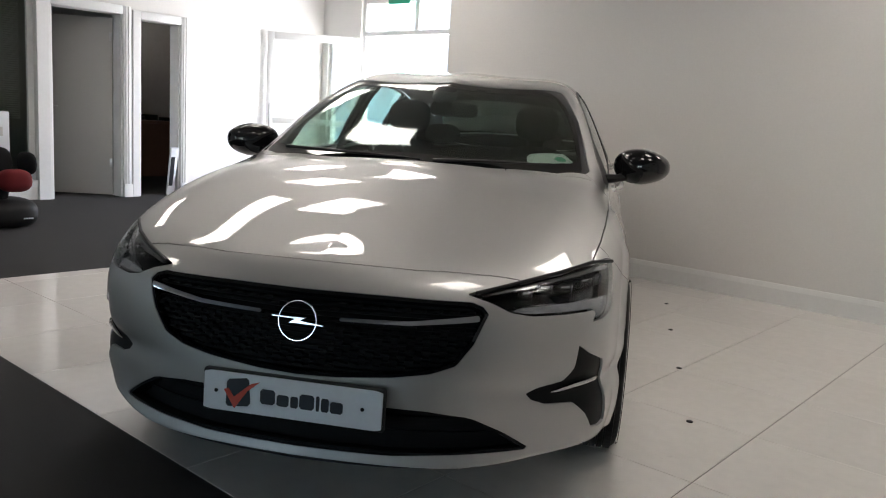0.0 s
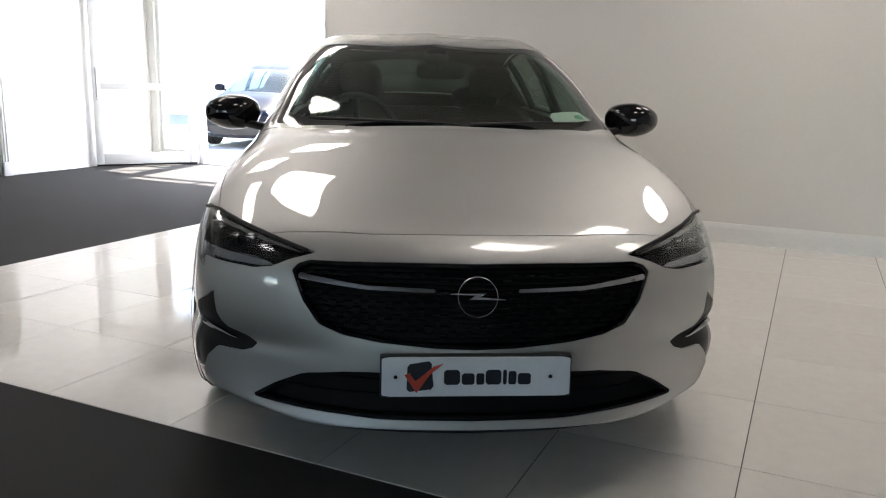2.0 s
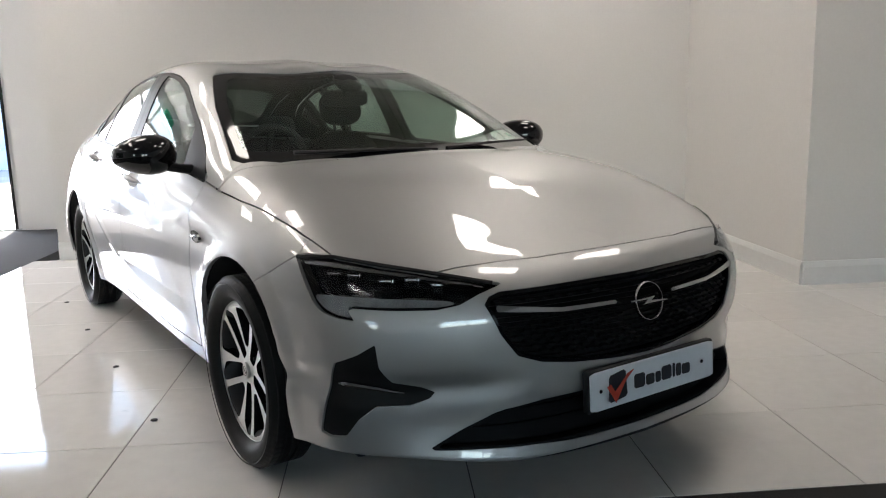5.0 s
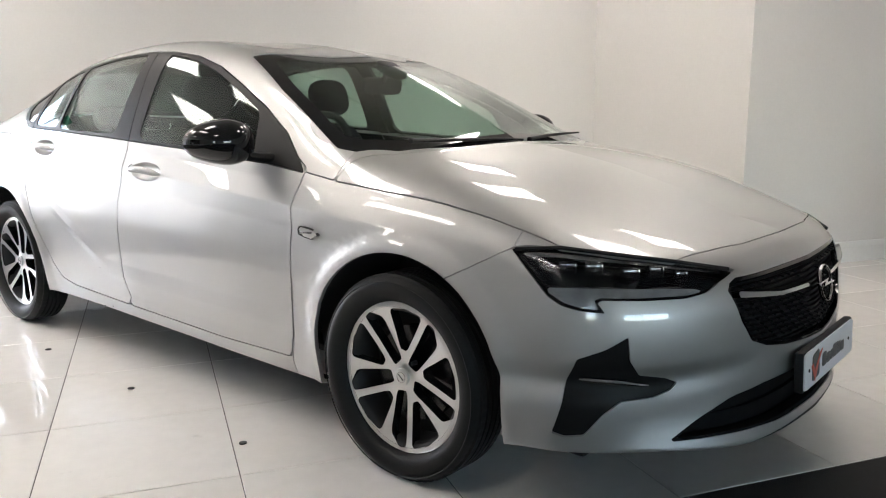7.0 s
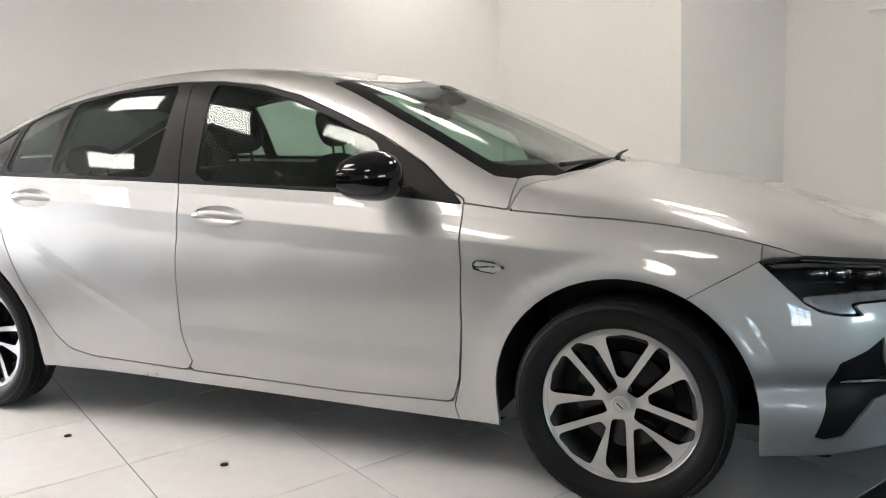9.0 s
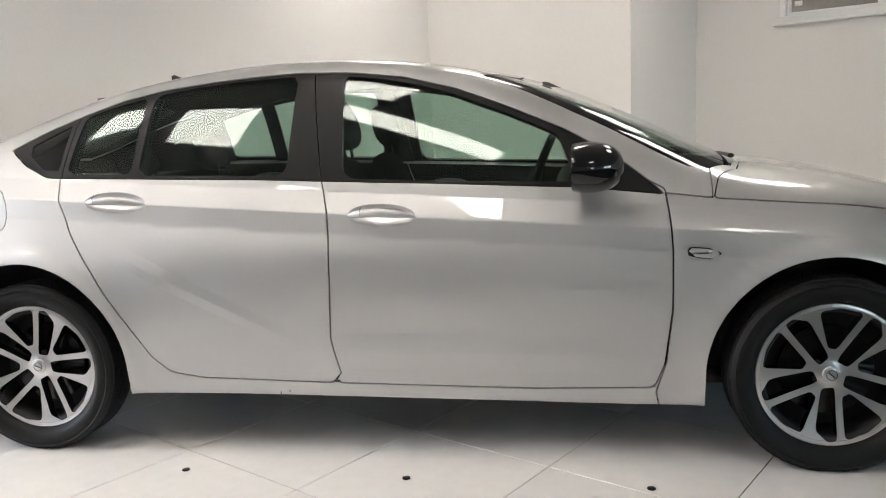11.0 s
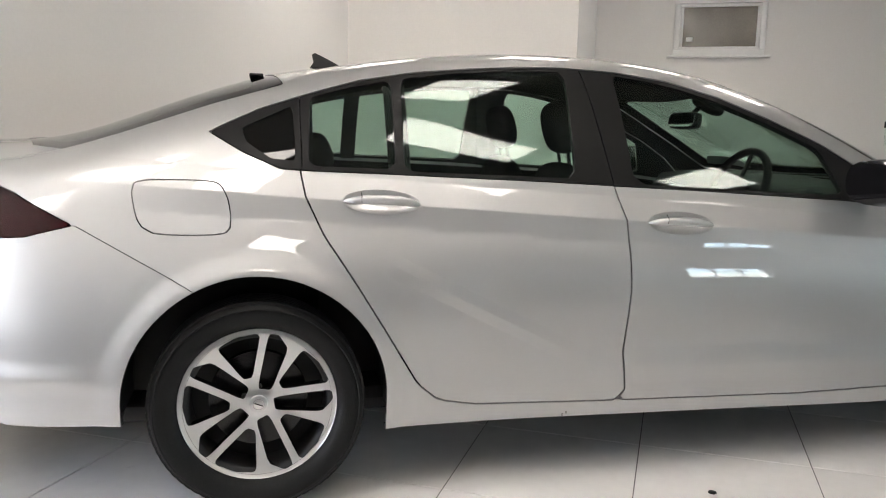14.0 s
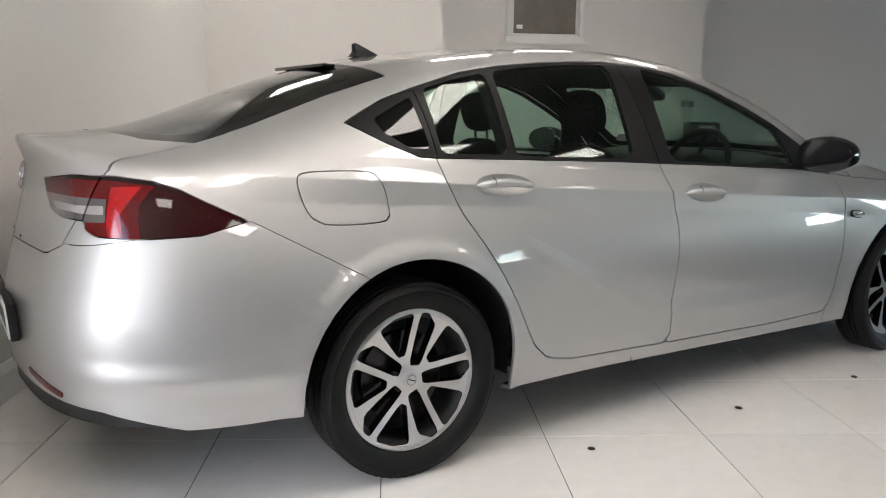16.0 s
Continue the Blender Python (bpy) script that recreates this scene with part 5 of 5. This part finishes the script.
# door handles, side lamps
def handle_dish(sh, hy, hz, s):
    """A bowl let into the door behind its handle, with a rolled edge."""
    bm = bmesh.new()
    loops = []
    for k in range(9):
        r = 1.03 - k / 8
        ring = []
        for y, z in oval(hy, hz, .116 * max(r, .02), .036 * max(r, .02)):
            x = across(sh, (y, z), [1, 2], 0)[0]
            ring.append(bm.verts.new((s * (x + .0012 - .024 * (1 - min(r, 1) ** 2.6)), y, z)))
        loops.append(ring)
    for p, q in zip(loops, loops[1:]):
        for i in range(len(p)):
            bm.faces.new((p[i], p[i - 1], q[i - 1], q[i]))
    bm.faces.new(loops[-1])
    bmesh.ops.recalc_face_normals(bm, faces=bm.faces)
    return bm


for doors, sh, (hy, hz) in zip((front_doors, rear_doors), whole_doors, HANDLES):
    for door in doors:
        s = -1 if door.data.vertices[0].co.x < 0 else 1
        part("handle_recess", handle_dish(sh, hy, hz, s), SILVER, door, "silver handle recess")
        grip = []
        for dy, lift in ((-.117, -.002), (-.106, .006), (-.085, .018), (-.05, .027), (0, .031), (.05, .030), (.085, .021), (.106, .008), (.117, -.002)):
            gz = hz + .011 + .04 * dy - .0009 * (dy / .03) ** 2
            grip.append((s * (across(sh, (hy + dy, gz), [1, 2], 0)[0] + lift), hy + dy, gz))
        part("door_handle", tube(grip, [.003, .008, .012, .0145, .015, .0145, .012, .008, .003], 14, 1.), SILVER, door, "silver pull handle")
        x0 = abs(grip[6][0])
        part("lock_gap", tube([(s * (x0 - .012), hy + .066, hz - .004), (s * (x0 + .017), hy + .066, hz + .004), (s * (x0 + .018), hy + .066, hz + .020), (s * (x0 + .002), hy + .066, hz + .031)], .0014, 5), PLASTIC, door)
for s in (-1, 1):
    poly = rounded([(-.968, .748), (-.968, .718), (-1.045, .709), (-1.068, .724), (-1.055, .738)], 2, .12)
    base = cut(wing, inside(side(wing.v), poly))[0]
    v, f, n, i = panel_arrays(base.moved(.008), .01, s < 0)
    b = new("side_repeater", to_mesh("side_repeater", v, f, n, (CLEAR_LENS, CLEAR_LENS), i))
    b.parent = car
    tagged(b, "clear side indicator lamp")
    edge_ = cut(wing, inside(side(wing.v), poly) - .003)[0]
    edge_ = cut(edge_, inside(side(edge_.v), poly) - .0002)[1]
    v, f, n, i = panel_arrays(edge_.moved(.0095), .012, s < 0)
    e = new("repeater_bezel", to_mesh("repeater_bezel", v, f, n, (TRIM, TRIM), i))
    e.parent = b
    tagged(e, "thin dark bezel")
    part("chrome_dash", shifted(slab(-.002, .002, -.03, .03, -.004, .004, .0015), pose(s * .899, -1.01, .729, -4)), CHROME, b)

# roof and tail details
fin = [(1.075, 0), (1.10, .012), (1.14, .034), (1.185, .056), (1.197, .05), (1.19, .02), (1.205, 0)]
bm = bmesh.new()
cols_ = []
for y, h in fin:
    w_ = .028 * (1 - h / .062) + .004
    cols_.append([bm.verts.new((sx * w_ * (.55 if y < 1.09 else 1), y, 1.407 + .0 + h - .012 * (y - 1.07))) for sx in (-1, 1)])
for a, b in zip(cols_, cols_[1:]):
    bm.faces.new((a[0], a[1], b[1], b[0]))
bm.faces.new([c[0] for c in cols_][::-1])
bm.faces.new([c[1] for c in cols_])
bmesh.ops.recalc_face_normals(bm, faces=bm.faces)
bmesh.ops.bevel(bm, geom=bm.edges, offset=.003, segments=2, affect="EDGES", profile=.5)
part("shark_fin_aerial", shifted(bm, pose(0, 0, -.014)), PLASTIC, car, "black shark-fin aerial")
part("spoiler_trim", slab(-.24, .24, 1.385, 1.435, 1.334, 1.347, .004), GLOSS, car, "black trim above the rear window")
part("tail_badge", shifted(turned([(.042 + .005 * math.cos(a), .005 * math.sin(a)) for a in (2 * math.pi * k / 8 for k in range(8))], 40, "Y", True), pose(0, 2.412, .955, 10)), CHROME, car, "round chrome tail badge")
part("tailgate_grip", slab(-.12, .12, 2.425, 2.44, .762, .772, .003), PLASTIC, car, "dark tailgate grip")
strip = cut(rear_bumper, inside(corner_rear(rear_bumper.v), [(.03, .372), (.25, .352), (.25, .372), (.03, .394)]))[0]
panel("rear_reflector", strip.moved(.003), (RED_LENS, RED_LENS), car, "red rear reflector", .008)
for s, x0, x1 in ((-1, -.55, .05), (-1, .10, .56)):
    blade = [(x0 + (x1 - x0) * k / 8, -1.185 - .075 * (1 - ((x0 + (x1 - x0) * k / 8) / .68) ** 2) + .015 * math.sin(k * .4) + .05, .0) for k in range(9)]
    pts = []
    for x, y, z in blade:
        pts.append((x, y, .992 + .022 * (1 - abs(x) / .75) + (y + 1.2) * .55))
    part("wiper", tube(pts, [.012, .011, .010, .009, .009, .008, .007, .006, .005], 8, .7), PLASTIC, car, "black windscreen wiper")
SCUFF = material("rubbed_primer", (.20, .20, .19), .7)
for y, z, w, h in ((.418, .241, .006, .012), (.432, .243, .004, .014), (.442, .240, .003, .010), (.462, .235, .004, .007)):
    place = across(body, (y, z), [1, 2], 0)
    part("scuff_mark", slab(-place[0] - .0012, -place[0] + .004, y - w / 2, y + w / 2, z - h / 2, z + h / 2), SCUFF, car, "rubbed grey mark on the sill")


# ---- inside the car ----
part("dashboard", shifted(blob((.70, .26, .14), 3.2), pose(0, -.80, .86)), PLASTIC, car, "black dashboard")
part("dash_top", slab(-.66, .66, -1.10, -.66, .90, .965, .03), PLASTIC, car, "black dashboard top")
wheel_at = pose(-.38, -.46, .94, -66)
rim_ring = turned([(.178 + .016 * math.cos(a), .016 * math.sin(a)) for a in (2 * math.pi * k / 10 for k in range(10))], 48, "Z", True)
steering = part("steering_wheel", shifted(rim_ring, wheel_at), PLASTIC, car, "black steering wheel")
part("steering_hub", shifted(blob((.075, .06, .025), 2.5), wheel_at), PLASTIC, steering)
for a in (180, 0, 270):
    c, s = math.cos(radians(a)), math.sin(radians(a))
    part("spoke", shifted(tube([(.05 * c, .05 * s, 0), (.175 * c, .175 * s, 0)], .014, 8, .5), wheel_at), PLASTIC, steering)


def car_seat(x, y, width, back_top, tilt, rear=False):
    seat = part("seat_cushion", shifted(blob((width, .27, .09), 3.2), pose(x, y - .22, .50)), FABRIC, car, "dark fabric car seat")
    bm = blob((width, .075, (back_top - .48) / 2), 3.0)
    part("backrest", shifted(bm, pose(x, y + .10, (back_top + .48) / 2, tilt)), FABRIC, seat, "dark fabric backrest")
    for hx in ((x,) if not rear else (x - .36, x + .36)):
        head = part("headrest", shifted(blob((.125, .052, .098 if not rear else .07), 2.9), pose(hx, y + .155 + (0 if not rear else .03), back_top + (.125 if not rear else .05), tilt)), FABRIC, seat, "dark padded headrest")
        for sx in (-.05, .05):
            part("headrest_post", shifted(tube([(hx + sx, y + .13, back_top - .04), (hx + sx, y + .145, back_top + .06)], .007, 8), Matrix.Identity(4)), PLASTIC, seat)


car_seat(-.38, .14, .24, 1.055, -14)
car_seat(.38, .14, .24, 1.055, -14)
car_seat(0, 1.02, .60, 1.02, -22, True)
part("parcel_shelf", slab(-.60, .60, 1.20, 2.0, .96, .985, .01), PLASTIC, car, "black parcel shelf")
part("cabin_floor", slab(-.72, .72, -.95, 1.3, .28, .32), LINING, car, "dark cabin floor")
part("engine_bulkhead", slab(-.70, .70, -1.10, -1.05, .30, .93), LINING, car, "dark bulkhead")
part("boot_bulkhead", slab(-.65, .65, 1.22, 1.26, .30, .965), LINING, car, "dark boot wall")
part("radiator_core", slab(-.72, .72, -2.08, -2.04, .24, .68), LINING, car, "dark radiator")
inner = part("interior_mirror", shifted(blob((.118, .020, .038), 5), pose(.03, -.455, 1.225, 8)), PLASTIC, car, "black interior mirror")
part("mirror_face", shifted(blob((.108, .003, .031), 5), pose(.03, -.434, 1.228, 8)), MIRROR, inner, "mirror glass")
part("mirror_stem", tube([(.02, -.47, 1.24), (.01, -.52, 1.30)], .012, 8), PLASTIC, inner)
part("sensor_box", shifted(blob((.06, .07, .022), 3), pose(0, -.545, 1.292, 28)), PLASTIC, car, "black sensor box on the windscreen")
GREEN_INK = material("green_ink", (.12, .45, .28), .6)
for flip, poly, lab in ((False, [(.459, -1.024), (.619, -.939), (.691, -.986), (.485, -1.124)], "paper slip with a green stamp"),):
    sheet = cut(clear, inside(top(clear.v), poly))[0]
    v, f, n, i = panel_arrays(sheet.moved(-.022), .001, flip)
    ob = new("paper_sheet", to_mesh("paper_sheet", v, f, n, (PAPER, PAPER), i))
    ob.parent = car
    tagged(ob, lab)
    if not flip:
        stamp = cut(clear, inside(top(clear.v), rounded([(.57, -1.0), (.62, -.965), (.64, -.985), (.60, -1.02)], 2)))[0]
        v, f, n, i = panel_arrays(stamp.moved(-.020), .001, flip)
        st = new("stamp", to_mesh("stamp", v, f, n, (GREEN_INK, GREEN_INK), i))
        st.parent = ob


# ---- outside the entrance ----
structure("ground", slab(-400, 400, -400, 400, -.4, -.16), ASPHALT)
structure("pavement", slab(-9.0, 5.0, 4.60, 6.2, -.16, -.012, .01), RENDER)
block = thing("commercial_building", pose(-10.5, 17.5, -.16), "pale rendered building with a grey roller shutter", "building")
part("wall", slab(-12, 14, 0, 6, 0, 6.5), RENDER, block)
part("roof_edge", slab(-12.1, 14.1, -.15, 6.1, 6.5, 6.75), WHITE_FRAME, block)
for k in range(6):
    part("shutter_panel", slab(-.6, 2.2, -.06 - .004 * (k % 2), 0, .02 + k * .52, .52 + k * .52, .012), SHUTTER, block, "blue-grey shutter panel")
part("wall_lamp", slab(-1.55, -1.25, -.2, 0, 2.9, 3.05, .02), TRIM, block)
part("wall_lamp", slab(-1.0, -.7, -.2, 0, 3.9, 4.05, .02), TRIM, block)


def parked_car(m, paint, label, plate_bar=True):
    """A tall people carrier: the same kind of skin, shorter and higher."""
    pc = thing("people_carrier", m, label, "car", "cars parked outside")
    g, u, v = skin(6, 5)
    g = g * np.array((.98, .89, 1.0))
    spine = g[:, -1]
    over = (spine[:, 2] > .75) & (np.arange(len(spine)) > 3)
    spine_y, spine_z = spine[over, 1].copy(), spine[over, 2].copy()

    def lift(y, z):
        """A higher roof that runs back level to an upright tail."""
        r = np.interp(y, spine_y, spine_z)
        tall = np.where(y < 0, .75 + (r - .75) * 1.27, np.where(y < 1.72, np.maximum(.75 + (r - .75) * 1.27, 1.575 - .05 * y * y / 2), 0))
        tail = 1.50 + (.98 - 1.50) * np.clip((y - 1.72) / .30, 0, 1)
        tall = np.where(y < 1.72, tall, np.maximum(tail, r))
        return np.where(z > .75, .75 + (z - .75) / np.maximum(r - .75, .02) * (tall - .75), z)

    g[..., 2] = np.where(g[..., 2] > .75, lift(g[..., 1], np.minimum(g[..., 2], np.interp(g[..., 1], spine_y, spine_z))), g[..., 2])
    dn = np.cross(np.gradient(g, axis=0), np.gradient(g, axis=1))
    dn /= np.maximum(np.linalg.norm(dn, axis=2, keepdims=True), 1e-9)
    a, b = g.shape[:2]
    i = np.arange(a * b).reshape(a, b)
    q = np.stack((i[:-1, :-1], i[1:, :-1], i[1:, 1:], i[:-1, 1:]), -1).reshape(-1, 4)
    sh = Shell(g.reshape(-1, 3), dn.reshape(-1, 3), np.zeros((a * b, 2)), np.concatenate((q[:, [0, 1, 2]], q[:, [0, 2, 3]])))
    for wy in (-1.26, 1.26):
        sh = cut(sh, np.maximum(np.where(sh.v[:, 2] > .33, np.hypot(sh.v[:, 1] - wy, sh.v[:, 2] - .33), np.abs(sh.v[:, 1] - wy)) - .37, .45 - sh.v[:, 0]))[1]
    grow = lambda p: [(y * .89, float(lift(np.array(y * .89), np.array(z)))) for y, z in p]
    frames, sh = carve(sh, lambda v: np.maximum(inside(side(v), grow(DLO)), .45 - v[:, 0]), .006)
    for name, _, poly in PANES[:3]:
        pane, frames = carve(frames, lambda v: inside(side(v), grow(poly)), .004)
        panel(name, pane, (GREEN_GLASS, GREEN_GLASS), pc, "", .004)
    panel("window_frame", frames, (TRIM, LINING), pc)
    scr, sh = carve(sh, lambda v: inside(top(v), [(x, y * .89) for x, y in WINDSCREEN]), .004)
    panel("windscreen", scr, (SCREEN_GLASS, SCREEN_GLASS), pc, "", .004, "middle")
    lamp, sh = carve(sh, lambda v: np.maximum(inside(corner(v * np.array((1, 1.12, 1))), [(.86, .74), (.45, .72), (.50, .62), (.80, .60)]), v[:, 1] + 1.4), .004)
    panel("headlight", lamp, (PALE_LENS, PALE_LENS), pc, "clear headlight", .01)
    low, sh = carve(sh, lambda v: np.maximum(inside(front(v), rounded([(-.1, .42), (.60, .42), (.66, .34), (.55, .26), (-.1, .25)], 1)), v[:, 1] + 1.6), 0)
    panel("lower_grille", low.moved(-.03), (PLASTIC, PLASTIC), pc, "black lower grille", .01, "middle")
    for zk in (.63, .675):
        bar = cut(sh, np.maximum(np.abs(sh.v[:, 2] - zk - .02 * np.clip(1 - sh.v[:, 0] / .1, 0, 1)) - .008, np.maximum(sh.v[:, 1] + 1.6, sh.v[:, 0] - .55)))[0]
        panel("chrome_bar", bar.moved(.006), (CHROME, CHROME), pc, "chrome bar", .01, "middle")
    for s in (-1, 1):
        part("fog_surround", tube([(s * .52, -2.0, .42), (s * .70, -1.90, .41), (s * .73, -1.87, .36), (s * .70, -1.90, .30), (s * .52, -2.0, .29)], .010, 6), CHROME, pc, "chrome fog light surround")
        part("fog_light", shifted(blob((.045, .02, .03), 2), pose(s * .63, -1.955, .36)), PALE_LENS, pc)
        mirror = part("door_mirror", shifted(blob((.11, .07, .075), 2.5), pose(s * .98, -.60, 1.12)), paint, pc, "painted door mirror")
        part("mirror_arm", tube([(s * .80, -.60, 1.05), (s * .92, -.60, 1.09)], .025, 8), TRIM, mirror)
        for wy in (-1.26, 1.26):
            w = part("wheel", shifted(turned([(.20, -.06), (.23, -.09), (.30, -.095), (.325, -.07), (.325, .07), (.30, .09), (.2, .09)], 32), pose(s * .80, wy, .325, 0, 0, 0 if s < 0 else 180)), RUBBER, pc, "black tyre on a dark alloy wheel")
            part("rim", shifted(turned([(0, -.05), (.20, -.065), (.205, -.05)], 10), pose(s * .80, wy, .325, 0, 0, 0 if s < 0 else 180)), ALLOY, w)
    plate_ = part("number_plate", shifted(plate_of([(-.26, -.055), (.26, -.055), (.26, .055), (-.26, .055)], .01), pose(0, -2.13, .52)), PLATE, pc, "white number plate with a dark bar")
    part("plate_bar", shifted(plate_of([(-.20, -.03), (.20, -.03), (.20, .03), (-.20, .03)], .002), pose(0, -2.133, .52)), DARK_WALL, plate_, "grey bar")
    for hy in (.10, .95):
        part("door_handle", slab(.86, .88, hy - .09, hy + .09, .95, .98, .006), CHROME, pc)
    panel("body", sh, (paint, LINING), pc, "", .02, "middle")
    part("underbody", slab(-.62, .62, -1.8, 1.9, .2, .27), PLASTIC, pc)
    return pc


NAVY = material("dark_blue_paint", (.004, .005, .010), .3, 0., Specular_IOR_Level=.12)
BLUE = material("mid_blue_paint", (.05, .11, .24), .25, .3, Coat_Weight=1.)
parked_car(pose(-8.55, 10.1, -.16, 0, 0, 14), NAVY, "dark blue people carrier with chrome front bars, parked outside")
parked_car(pose(-4.65, 11.6, -.16, 0, 0, 10), BLUE, "blue people carrier parked outside beside the entrance")


# ---- floor tiles, each on its own, over a bed of grout ----
floor = structure("floor", slab(-2.494, 5.0, -2.094, 2.45, -.08, -.0025), GROUT)
meshes = {}


def tile_mesh(w, d):
    key = (round(w, 3), round(d, 3))
    if key not in meshes:
        bm = slab(0, w, 0, d, -.010, 0)
        bmesh.ops.bevel(bm, geom=[e for e in bm.edges if all(v.co.z > -.001 for v in e.verts)], offset=.0012, segments=1, affect="EDGES", profile=.5)
        me = bpy.data.meshes.new("tile")
        bm.to_mesh(me)
        bm.free()
        me.materials.append(TILE)
        meshes[key] = me
    return meshes[key]


J = .0030
for i in range(-4, 10):
    for j in range(-2, 6):
        x0, x1 = max(-.545 + .6 * i, -2.494) + J / 2, min(-.545 + .6 * (i + 1), 5.0) - J / 2
        y0, y1 = max(-.89 + .6 * j, -2.094) + J / 2, min(-.89 + .6 * (j + 1), 2.45) - J / 2
        if x1 - x0 < .02 or y1 - y0 < .02 or (x0 > 3.1 and y0 > .5):
            continue
        tile = new("tile", tile_mesh(x1 - x0, y1 - y0))
        tile.parent = floor
        tile.location = (x0, y0, 0)
# tones differ a little from tile to tile
info = TILE.node_tree.nodes.new("ShaderNodeObjectInfo")
tone = [n for n in TILE.node_tree.nodes if n.type == "VECT_MATH"][0]
vary = node(TILE, "ShaderNodeMapRange", [(info.outputs["Random"], "Value")], To_Min=.955, To_Max=1.03)
ramp = tone.inputs["Scale"].links[0].from_socket
both = node(TILE, "ShaderNodeMath", [(ramp, 0), (vary.outputs[0], 1)])
both.operation = "MULTIPLY"
TILE.node_tree.links.new(both.outputs[0], tone.inputs["Scale"])
